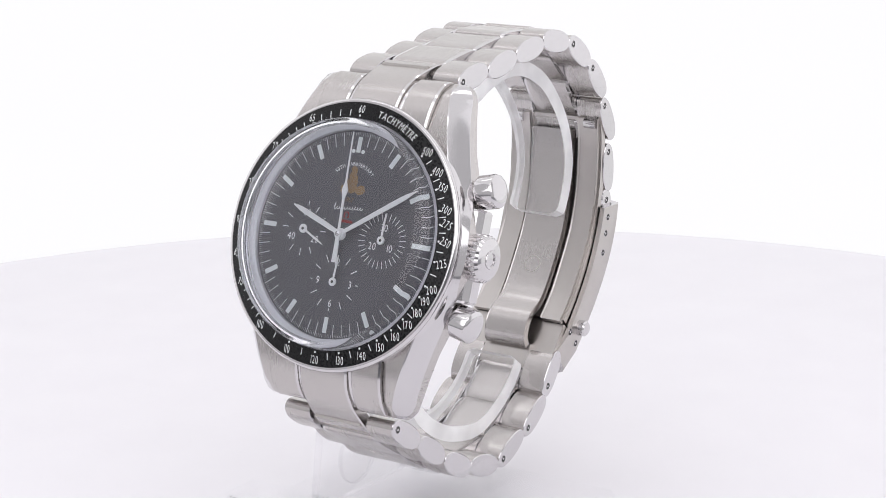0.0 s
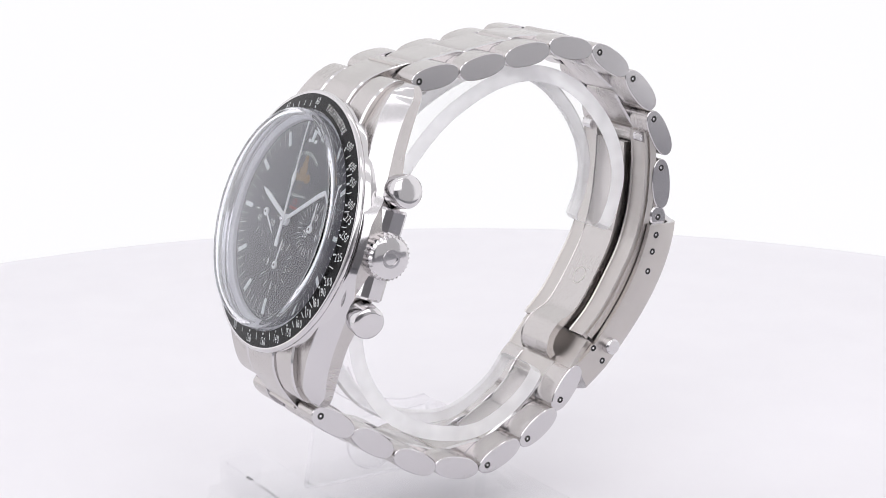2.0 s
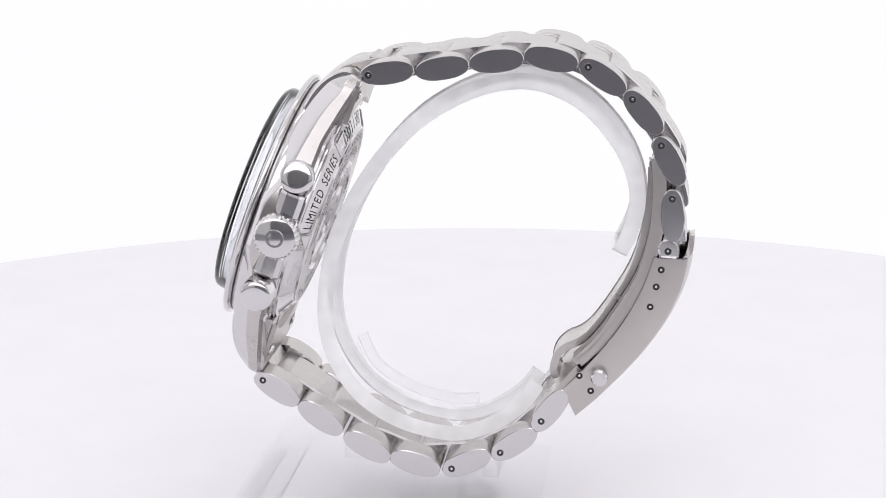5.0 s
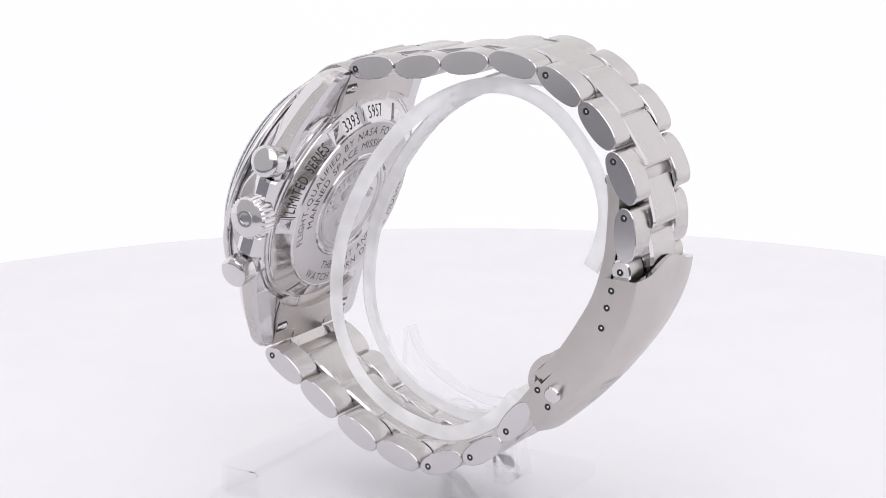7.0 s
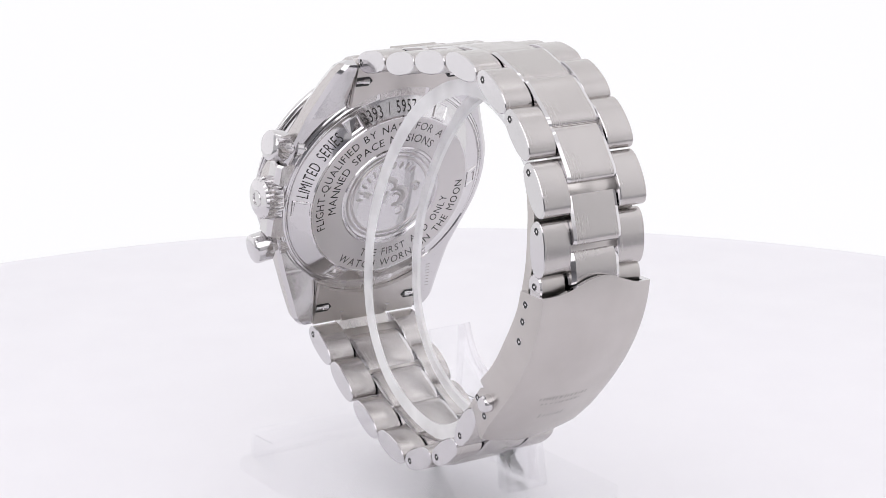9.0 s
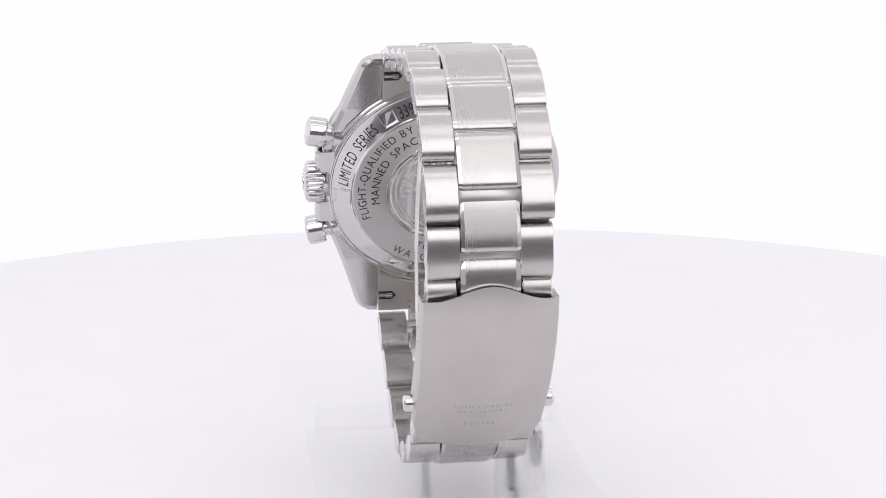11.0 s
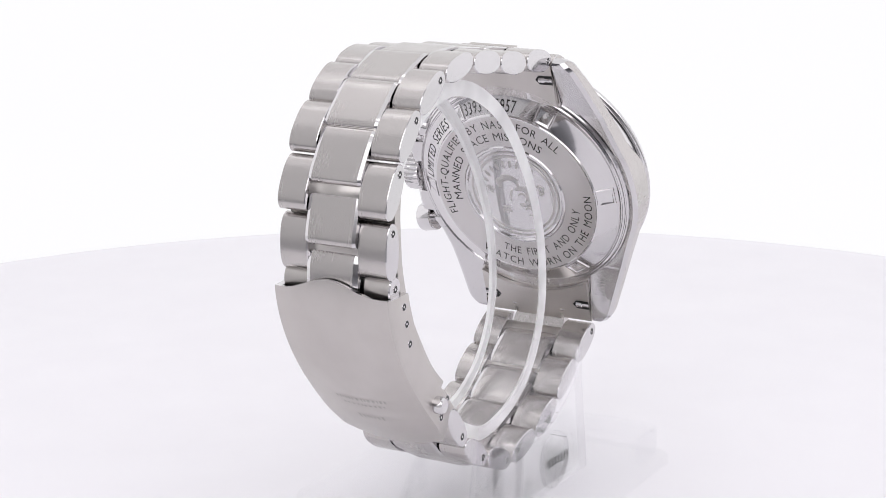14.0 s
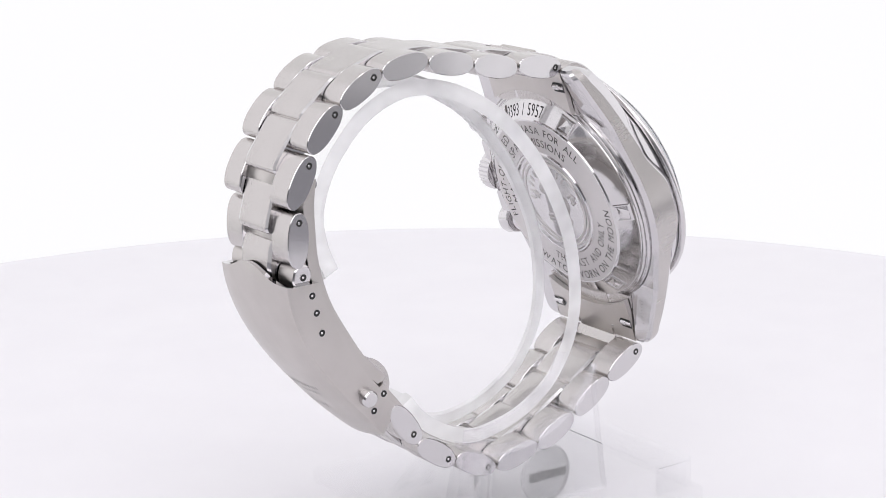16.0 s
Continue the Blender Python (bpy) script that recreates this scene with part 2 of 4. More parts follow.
def strip(line, half, thick, y_mid=0.0, cham=0.15, ends=None, index=0, bm=None, edge=0):
    """A bent strap: a line (x, z), half-width in y, thickness to the right of its direction."""
    bm = bm or bmesh.new()
    nn = normals2(line)
    rows = []
    n = len(line)
    for k, ((x, z), (nx, nz)) in enumerate(zip(line, nn)):
        w = ends(k / (n - 1)) * half if ends else half
        sec = [(-w, cham), (-w + cham, 0), (w - cham, 0), (w, cham), (w, thick - cham), (w - cham, thick), (-w + cham, thick), (-w, thick - cham)]
        rows.append([bm.verts.new((x - nx * d, y_mid + y, z - nz * d)) for y, d in sec])
    for j in range(8):
        for i in range(n - 1):
            bm.faces.new([rows[i][j], rows[i + 1][j], rows[i + 1][(j + 1) % 8], rows[i][(j + 1) % 8]]).material_index = edge if edge and j in (2, 3, 4, 6, 7, 0) else index
    for r in (rows[0], rows[-1]):
        bm.faces.new(r).material_index = edge or index
    return bm


# ---- the studio ----
def studio():
    # turntable: a white disc with an eased rim
    tt = thing("turntable", "round matt white display turntable", "turntable")
    part("disc", lathe([(0, 0), (192.4, 0), (193.6, -0.4), (194, -1.4), (194, -12), (0, -12)], 160), TABLE_WHITE, tt)
    part("foot", lathe([(0, -12), (120, -12), (124, -30), (0, -30)], 96), TABLE_WHITE, tt)
    # table under it
    bm = bmesh.new()
    box(bm, (-1500, -1500, -60), (1500, 1500, -30))
    tb = part("floor", bm, DARK_TABLE, None)
    tagged(tb, "dull grey table top under the turntable", "table", kind="structure")
    # assumed light tent: floor sheet, back, sides and roof in one bent sheet, open to the lens; glows in place of lamps
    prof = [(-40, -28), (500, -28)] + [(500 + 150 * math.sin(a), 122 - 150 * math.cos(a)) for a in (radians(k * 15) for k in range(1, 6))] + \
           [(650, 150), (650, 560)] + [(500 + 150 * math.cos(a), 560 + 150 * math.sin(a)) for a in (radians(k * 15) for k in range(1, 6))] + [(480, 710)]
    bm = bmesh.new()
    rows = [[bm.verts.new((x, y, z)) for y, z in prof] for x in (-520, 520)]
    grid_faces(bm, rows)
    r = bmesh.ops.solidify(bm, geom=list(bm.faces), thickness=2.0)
    tagged(part("backdrop", bm, TENT, None), "seamless white backdrop that glows by itself", "backdrop", kind="structure")
    # glowing sides, then dimmer glowing wings and flaps, added out of view to tone the metal's reflections
    for s, nm, start in ((-1, "side_glow_west", -60), (1, "side_glow_east", -190)):
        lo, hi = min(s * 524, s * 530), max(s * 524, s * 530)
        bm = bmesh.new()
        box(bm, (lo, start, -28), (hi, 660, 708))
        tagged(part(nm, bm, SIDE, None), "glowing white side sheet of an assumed light tent, out of view", "wall", kind="structure")
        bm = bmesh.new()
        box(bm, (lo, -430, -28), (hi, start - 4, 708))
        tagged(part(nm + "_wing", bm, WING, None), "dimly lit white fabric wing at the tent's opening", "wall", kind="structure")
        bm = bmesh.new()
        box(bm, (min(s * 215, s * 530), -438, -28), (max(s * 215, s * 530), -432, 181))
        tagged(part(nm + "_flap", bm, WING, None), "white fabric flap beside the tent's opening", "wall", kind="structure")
    # glowing roof out of view, added as overhead fill
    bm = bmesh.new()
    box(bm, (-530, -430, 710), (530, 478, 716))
    tagged(part("ceiling", bm, ROOF, None), "glowing white roof sheet of an assumed light tent, out of view", "ceiling", kind="structure")
    # two unseen glowing bars, added for highlights and contrast in the metal
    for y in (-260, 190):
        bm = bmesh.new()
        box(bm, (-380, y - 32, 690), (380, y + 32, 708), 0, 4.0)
        tagged(part("fill_bar", bm, FILL_BAR, None), "long glowing fill bar added out of view under the roof", "lamp", kind="structure")
    # unseen front panel, its glow added to fill the shade under the watch
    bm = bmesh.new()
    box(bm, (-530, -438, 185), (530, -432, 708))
    tagged(part("front_fill_panel", bm, FRONT, None), "glowing white front panel added out of view as fill light", "wall", kind="structure")
    # the dim room behind the lens
    bm = bmesh.new()
    box(bm, (-1500, -1520, -30), (1500, -1500, 1500))
    tagged(part("wall_south", bm, ROOM, None), "dim grey wall of the room", "wall", kind="structure")
    return tt


turntable = studio()


# ---- the watch ----
TILT = radians(19.9)
UP = Vector((math.sin(TILT), 0, math.cos(TILT)))
FRONT = Vector((-math.cos(TILT), 0, math.sin(TILT)))
HEAD_AT = UP * -73.8 + Vector((0, 0, GROUND))
# head space: x to the crown, y to twelve, z out of the dial
HEAD = Matrix(((0, UP.x, FRONT.x, HEAD_AT.x), (-1, 0, 0, HEAD_AT.y), (0, UP.z, FRONT.z, HEAD_AT.z), (0, 0, 0, 1)))

watch = thing("wristwatch", "stainless steel chronograph wristwatch with black dial, closed on a clear stand", "watch")


def side_x(y):
    """Half-width of the case at a height y: round, then straight to the lug tips."""
    y = abs(y)
    if y < 6.2:
        return math.sqrt(20.75 ** 2 - y * y)
    return 19.8 + (13.3 - 19.8) * (y - 6.2) / (25.2 - 6.2) - 0.25 * math.sin(math.pi * (y - 6.2) / 19.0) - 1.1 * max(0.0, (y - 22.6) / 2.2) ** 2


def top_d(y):
    y = abs(y)
    if y < 10:
        return 3.3
    t = (y - 10) / 15.2
    return 3.3 - 2.1 * t - 2.6 * t ** 4 - 1.3 * max(0.0, (y - 22.4) / 2.4) ** 2


def back_d(y):
    """The lugs' undersides drop away only past the round case back."""
    y = abs(y)
    return -2.5 - 2.1 * max(0.0, (y - 14.5) / 10.3) ** 1.15 + 0.4 * max(0.0, (y - 23.8) / 1.0) ** 2


def case():
    # each flank carries an upper and a lower lug in one sweep: brushed top, wide polished bevel, brushed side
    for s in (1, -1):
        bm = bmesh.new()
        rows = []
        n = 150
        for k in range(n + 1):
            y = -24.8 + 49.6 * k / n
            xo, df = side_x(y), top_d(y)
            back = min(back_d(y), df - 0.5)
            tall = df - back
            ease = min(1.0, max(0.0, (abs(y) - 3.0) / 6.0))
            ease = ease * ease * (3 - 2 * ease)
            bev = 0.7 + 1.5 * ease
            drop = min(0.8 + 1.75 * ease, max(0.7, tall - 2.0))
            bev = min(bev, 0.5 + 0.9 * drop)
            xi = 10.2
            bev = min(bev, xo - xi - 0.8)
            ds = df - drop
            sec = [(xi, back), (xo - 0.75, back), (xo - 0.04, min(back + 0.5, ds - 0.16)), (xo, ds - 0.1), (xo - 0.06, ds), (xo - bev, df - 0.06), (xo - bev - 0.2, df), (xi, df)]
            rows.append([bm.verts.new((s * x, y, d)) for x, d in sec])
        for j, idx in enumerate((1, 1, 0, 1, 1, 1, 0, 0)):
            for i in range(n):
                q = [rows[i][j], rows[i + 1][j], rows[i + 1][(j + 1) % 8], rows[i][(j + 1) % 8]]
                bm.faces.new(q).material_index = idx
        bm.faces.new(rows[0]).material_index = 1
        bm.faces.new(rows[-1]).material_index = 1
        part("flank", bm, [BRUSHED, LINK_END], watch, "steel case flank with twisted lugs, brushed side and polished bevel", HEAD, 22)
    # worn serial mark behind one lug, as bars
    bm = bmesh.new()
    for k in range(8):
        y = -17.2 - 0.55 * k
        zb = back_d(y) - 0.02
        f = bm.faces.new([bm.verts.new((x, yy, zb)) for x, yy in ((-12.9, y), (-12.1, y), (-12.1, y - 0.3), (-12.9, y - 0.3))])
    part("worn_lettering", bm, FAINT, watch, "", HEAD)
    # middle ring between the flanks
    part("case_middle", lathe([(15.6, 3.4), (19.5, 3.4), (19.8, 2.9), (19.95, 2.4), (19.95, -2.2), (19.6, -2.5), (12, -2.5), (12, 2.0), (15.6, 2.0)], 128), POLISHED, watch, "", HEAD)
    # near-black ring puts the gap's shade into colour
    part("neck", lathe([(17.0, 3.3), (19.5, 3.3), (19.5, 3.7), (17.0, 3.7)], 128), DARK_FILL, watch, "near-black ring painting the shade under the bezel", HEAD)
    # crown guards: a stepped polished band between crown and pushers
    for yc in (4.9, -4.9):
        bm = bmesh.new()
        outline = [(17.5, -3.0), (20.2, -3.0), (20.9, -2.3), (20.9, -0.3), (20.3, 0.7), (19.4, 1.3), (17.5, 1.3)]
        rows = [[bm.verts.new((x - cut, yc + dy, z)) for x, z in outline] for dy, cut in ((-1.9, 0.35), (-1.55, 0.0), (1.55, 0.0), (1.9, 0.35))]
        grid_faces(bm, rows, close_v=True)
        bm.faces.new(rows[0])
        bm.faces.new(rows[-1])
        part("crown_guard", bm, POLISHED, watch, "polished shoulder beside the crown", HEAD, 20)


def bezel_numbers():
    bz = part("bezel", lathe([(17.05, 3.6), (19.5, 3.6), (19.95, 3.72), (20.22, 4.0), (20.26, 4.25), (20.1, 4.6), (19.82, 4.74), (19.62, 4.72), (19.6, 4.6), (17.15, 5.15), (17.05, 5.0)], 160), POLISHED, watch, "polished steel bezel with a black tachymeter insert", HEAD, 40)
    part("bezel_insert", lathe([(17.2, 5.0), (19.58, 4.6), (19.58, 4.78), (17.2, 5.24)], 160), INSERT, bz, "black tachymeter ring with white numerals", HEAD, 40)

    def on_ring(r):
        return 5.24 - (r - 17.2) * (0.46 / 2.38) + 0.02

    def lay(bm):
        for v in bm.verts:
            v.co.z = on_ring(math.hypot(v.co.x, v.co.y)) + 0.025

    for v in (65, 70, 75, 80, 85, 90, 100, 110, 120, 130, 140, 150, 160, 170, 180, 190, 200, 225, 250, 275, 300, 350, 400, 500, 60):
        ang = 0.0 if v == 60 else 3600.0 / v * 6.0
        r, h = (18.6, 1.25)
        a = radians(ang)
        cx, cy = r * math.sin(a), r * math.cos(a)
        signed = (ang + 180) % 360 - 180
        if abs(signed) > 90:
            lean = -(signed - math.copysign(180, signed))
        else:
            lean = -signed
        lean = radians(lean * 0.22)
        bm = letters(bmesh.new(), str(v), lambda s: (cx + s * math.cos(lean), cy + s * math.sin(lean), lean), h, 0.56, 0.14)
        lay(bm)
        part("numeral", bm, PRINT, bz, "", HEAD)
        bm = bmesh.new()
        rd = 17.55
        lathe([(0, on_ring(rd) + 0.03), (0.17, on_ring(rd) + 0.03), (0.17, on_ring(rd))], 10, False, bm=bm)
        bmesh.ops.translate(bm, vec=(rd * math.sin(a), rd * math.cos(a), 0), verts=bm.verts)
        part("dot", bm, PRINT, bz, "", HEAD)
    bm = letters(bmesh.new(), "TACHYM\u00c8TRE", arc_place(18.35, 22.0), 1.12, 0.82, 0.16, 0.0, 7.7)
    lay(bm)
    part("lettering", bm, PRINT, bz, "", HEAD)
    # small minute strokes between the numerals
    bm = bmesh.new()
    marks = [3600 / v * 6 for v in (61, 62, 63, 64, 66, 67, 68, 69, 72, 74, 76, 78, 82, 84, 86, 88, 92, 94, 96, 98, 105, 115, 125, 135, 145, 155, 165, 175, 212, 237, 262, 287, 325, 375, 450)]
    for ang in marks:
        a = radians(ang)
        quad = []
        for r, w in ((17.5, -0.07), (17.5, 0.07), (18.5, 0.07), (18.5, -0.07)):
            quad.append(bm.verts.new((r * math.sin(a) + w * math.cos(a), r * math.cos(a) - w * math.sin(a), on_ring(r) + 0.02)))
        bm.faces.new(quad)
    part("scale", bm, PRINT, bz, "", HEAD)


def stroke(bm, p, q, w, z, w2=None):
    """A flat bar from p to q."""
    dx, dy = q[0] - p[0], q[1] - p[1]
    d = math.hypot(dx, dy)
    nx, ny = -dy / d, dx / d
    w2 = w if w2 is None else w2
    f = bm.faces.new([bm.verts.new((p[0] + nx * w / 2, p[1] + ny * w / 2, z)), bm.verts.new((p[0] - nx * w / 2, p[1] - ny * w / 2, z)),
                      bm.verts.new((q[0] - nx * w2 / 2, q[1] - ny * w2 / 2, z)), bm.verts.new((q[0] + nx * w2 / 2, q[1] + ny * w2 / 2, z))])
    return f


def polar(r, deg, c=(0, 0)):
    a = radians(deg)
    return c[0] + r * math.sin(a), c[1] + r * math.cos(a)


DZ = 3.45      # the dial's face


def dial():
    prof = [(0, DZ), (13.8, DZ), (15.5, DZ - 0.02), (15.5, DZ - 0.6), (0, DZ - 0.6)]
    dl = part("dial", lathe(prof, 128), DIAL, watch, "matt black chronograph dial with three subdials", HEAD)
    z = DZ + 0.02
    # seconds track, fine strokes joined
    bm = bmesh.new()
    for k in range(300):
        if k % 5:
            stroke(bm, polar(14.7, k * 1.2), polar(15.15, k * 1.2), 0.045, z)
    for k in range(60):
        if k % 5:
            stroke(bm, polar(13.2, k * 6), polar(15.15, k * 6), 0.10, z)
    part("minute_track", bm, PRINT, dl, "", HEAD)
    # applied batons
    for k in range(12):
        w, r0, r1 = (0.72, 12.2, 14.5)
        bm = bmesh.new()
        box(bm, (-w / 2, r0, z), (w / 2, r1, z + 0.12), 0, 0.04)
        bm.transform(Matrix.Rotation(radians(-30 * k), 4, "Z"))
        part("hour_marker", bm, LUME, dl, "", HEAD)
    for sx in (-0.85, 0.85):
        bm = lathe([(0, z + 0.08), (0.3, z + 0.08), (0.3, z)], 14, False)
        bmesh.ops.translate(bm, vec=(sx, 12.35, 0), verts=bm.verts)
        part("marker_dot", bm, LUME, dl, "", HEAD)
    # subdials: recessed look by a fine ring, strokes and figures
    subs = {"seconds": (-7.0, 0.0), "minutes": (7.0, 0.0), "hours": (0.0, -7.0)}
    for nm, c in subs.items():
        bm = bmesh.new()
        if nm == "minutes":
            for k in range(30):
                stroke(bm, polar(3.0 if k % 5 else 2.9, k * 12, c), polar(4.1, k * 12, c), 0.10, z)
        elif nm == "seconds":
            for k in range(12):
                if k not in (0, 4, 8):
                    stroke(bm, polar(2.9, k * 30, c), polar(4.0, k * 30, c), 0.12, z)
            stroke(bm, polar(3.5, 0, c), polar(4.2, 0, c), 0.12, z)
        else:
            for k in range(12):
                if k not in (0,):
                    stroke(bm, polar(3.9 if k % 3 == 0 else 3.1, k * 30, c), polar(4.3, k * 30, c), 0.12, z)
        part("subdial_scale", bm, PRINT, dl, "", HEAD)
        figs = {"seconds": (("60", 0, 2.5), ("40", 240, 2.5), ("20", 120, 2.5)), "minutes": (("30", 0, 1.95), ("20", 240, 1.8), ("10", 120, 1.8)),
                "hours": (("12", 0, 3.0), ("9", 270, 2.9), ("6", 180, 3.1), ("3", 90, 2.9))}[nm]
        for txt, ang, r in figs:
            px, py = polar(r, ang, c)
            part("subdial_figure", letters(bmesh.new(), txt, lambda s: (px + s, py, 0), 1.12, 0.85, 0.14, z), PRINT, dl, "", HEAD)
        # turned rim of the subdial
        bm = lathe([(4.42, z - 0.005), (4.5, z + 0.015), (4.58, z - 0.005)], 48, False)
        bmesh.ops.translate(bm, vec=(*c, 0), verts=bm.verts)
        part("subdial_rim", bm, DIAL, dl, "", HEAD)
    part("lettering", letters(bmesh.new(), "50TH ANNIVERSARY", arc_place(4.6, 0.0), 0.62, 0.85, 0.18, z), PRINT, dl, "", HEAD @ Matrix.Translation((0, 5.9, 0)))
    part("lettering", letters(bmesh.new(), "1957", lambda s: (s, 5.2, 0), 0.72, 0.8, 0.14, z), GOLD, dl, "", HEAD)
    # makers' marks as plain shapes: a gold emblem, a pale script bar, a red sign and bar
    bm = bmesh.new()
    blob = [(-0.2, 10.2), (0.35, 10.0), (0.6, 9.4), (0.3, 8.9), (0.7, 8.4), (0.55, 7.7), (1.0, 7.1), (1.6, 7.5), (2.2, 7.3), (2.5, 6.7), (2.1, 6.2), (1.3, 6.0), (0.7, 6.4), (0.1, 6.1), (-0.6, 6.3),
            (-1.2, 6.0), (-2.0, 6.3), (-1.6, 6.8), (-0.9, 7.0), (-1.1, 7.7), (-0.6, 8.2), (-0.8, 8.8), (-0.4, 9.3), (-0.6, 9.8)]
    f = bm.faces.new([bm.verts.new((x, y, z)) for x, y in blob])
    bmesh.ops.triangulate(bm, faces=[f])
    for cx, cy, rx, ry, tw in ((1.55, 7.0, 0.75, 0.42, 20), (-1.25, 6.75, 0.7, 0.3, -25), (0.05, 9.35, 0.5, 0.62, 0), (0.5, 8.2, 0.4, 0.8, 15), (-0.75, 7.9, 0.5, 0.28, 35)):
        ring = []
        for k in range(12):
            a = 2 * math.pi * k / 12
            x, y = rx * math.cos(a) * (1.15 if k % 3 else 0.85), ry * math.sin(a) * (1.1 if k % 2 else 0.9)
            c, s = math.cos(radians(tw)), math.sin(radians(tw))
            ring.append(bm.verts.new((cx + x * c - y * s, cy + x * s + y * c, z + 0.03)))
        bm.faces.new(ring)
    part("emblem", thicken(bm, 0.05), GOLD, dl, "", HEAD)
    bm = bmesh.new()
    prev = None
    for k in range(241):
        u = k / 240
        tall = 0.5 if u < 0.08 else 0.36 if 0.4 < u < 0.46 or 0.68 < u < 0.74 else 0.17
        p = 2 * math.pi * 11 * u
        x = -2.5 + 5.0 * u + 0.13 * math.cos(p) + 0.3 * tall * math.sin(p)
        y = 3.95 + tall * math.sin(p) + (tall - 0.17) * 0.5 + 0.05 * x
        if prev:
            stroke(bm, prev, (x, y), 0.09, z)
        prev = (x, y)
    part("script_mark", bm, PRINT, dl, "", HEAD)
    bm = bmesh.new()
    for k in range(14):
        stroke(bm, polar(0.42, -140 + k * 20, (0, 2.95)), polar(0.42, -120 + k * 20, (0, 2.95)), 0.16, z)
    stroke(bm, (-0.5, 2.6), (-0.15, 2.6), 0.14, z)
    stroke(bm, (0.15, 2.6), (0.5, 2.6), 0.14, z)
    stroke(bm, (-1.2, 2.0), (1.2, 2.0), 0.42, z)
    part("red_mark", bm, RED, dl, "", HEAD)


def hand(name, parent_z, c, deg, outline, tail, hub, material, thick=0.16):
    """A flat hand on its arbor; outline is half of its blade as (half-width, length)."""
    bm = bmesh.new()
    left = [(-w, l) for w, l in outline]
    right = [(w, l) for w, l in reversed(outline)]
    bm = slab(left + right, 0, thick, 0.04)
    if tail:
        slab([(-tail[0], 0), (-tail[1], -tail[2]), (tail[1], -tail[2]), (tail[0], 0)], 0, thick, 0.04, bm)
    lathe([(0, thick + 0.1), (hub * 0.9, thick + 0.1), (hub, thick + 0.04), (hub, -0.05), (0, -0.05)], 24, bm=bm)
    ob = part(name, bm, material, watch, "", None, 40)
    at = HEAD @ Matrix.Translation((c[0], c[1], parent_z))
    at.translation *= MM
    ob.matrix_basis = at @ Matrix.Rotation(radians(-deg), 4, "Z")
    return ob, at


def pointers_of_watch():
    hand("hour_pointer", DZ + 0.5, (0, 0), 290.0, [(0.28, 0), (0.36, 2.0), (0.42, 6.5), (0.36, 8.4), (0.08, 9.9)], None, 0.9, WHITE_HAND)
    hand("minute_pointer", DZ + 0.8, (0, 0), 57.0, [(0.26, 0), (0.32, 3.0), (0.38, 10.5), (0.32, 12.4), (0.07, 14.1)], None, 0.8, WHITE_HAND)
    hand("chronograph_pointer", DZ + 1.1, (0, 0), 357.5, [(0.2, 0), (0.18, 5.2), (0.55, 6.4), (0.13, 7.7), (0.07, 15.0)], (0.3, 0.42, 4.2), 0.6, WHITE_HAND)
    running = hand("subdial_pointer", DZ + 0.3, (-7.0, 0), SMALL_SECONDS, [(0.15, 0), (0.15, 2.9), (0.05, 4.4)], None, 0.66, WHITE_HAND, 0.1)
    hand("subdial_pointer", DZ + 0.3, (7.0, 0), 1.0, [(0.15, 0), (0.15, 2.8), (0.05, 4.0)], None, 0.62, WHITE_HAND, 0.1)
    hand("subdial_pointer", DZ + 0.3, (0, -7.0), 3.0, [(0.15, 0), (0.15, 2.8), (0.05, 4.0)], None, 0.62, WHITE_HAND, 0.1)
    for x, y in ((-7.0, 0.0), (7.0, 0.0), (0.0, -7.0)):
        bm = lathe([(0, DZ + 0.56), (0.18, DZ + 0.56), (0.22, DZ + 0.5)], 14, False)
        bmesh.ops.translate(bm, vec=(x, y, 0), verts=bm.verts)
        part("pivot", bm, DARK_FILL, watch, "", HEAD)
    bm = lathe([(0.35, DZ + 0.4), (0.35, DZ + 1.5), (0.2, DZ + 1.62), (0, DZ + 1.62), (0, DZ + 0.4)], 20)
    part("centre_post", bm, POLISHED, watch, "", HEAD)
    return running


SMALL_SECONDS = 116.0      # at the start; it runs six degrees a second


def crystal():
    # an upright clear wall turning into a shallow dome
    outer = [(16.95, 4.3), (16.95, 6.5)] + [(16.05 + 0.9 * math.cos(radians(a)), 6.5 + 1.2 * math.sin(radians(a))) for a in (15, 30, 45, 60, 75)]
    outer += [(r, 7.74 + 1.21 * (1 - (r / 16.0) ** 2)) for r in (15.8, 14.5, 13.0, 11.0, 9.0, 7.0, 5.0, 2.5, 0)]
    inner = [(r, 6.6 + 1.15 * (1 - (r / 15.9) ** 2)) for r in (0, 2.5, 5.0, 7.0, 9.0, 11.0, 13.0, 14.5, 15.1, 15.5)]
    inner += [(15.5 + 0.85 * math.cos(radians(a)), 5.8 + 0.85 * math.sin(radians(a))) for a in (75, 55, 35, 15)] + [(16.35, 4.3)]
    ob = part("crystal", lathe(outer + inner, 192), HESALITE, watch, "clear domed acrylic crystal", HEAD, 70)
    ob.visible_shadow = False
    # flange, coloured pale for the bright ring that light makes in the crystal's edge
    part("flange", lathe([(15.4, DZ), (15.45, 3.95), (15.6, 4.08), (16.5, 4.28), (17.0, 4.28), (17.0, DZ)], 128), FLANGE_LIT, watch, "", HEAD)


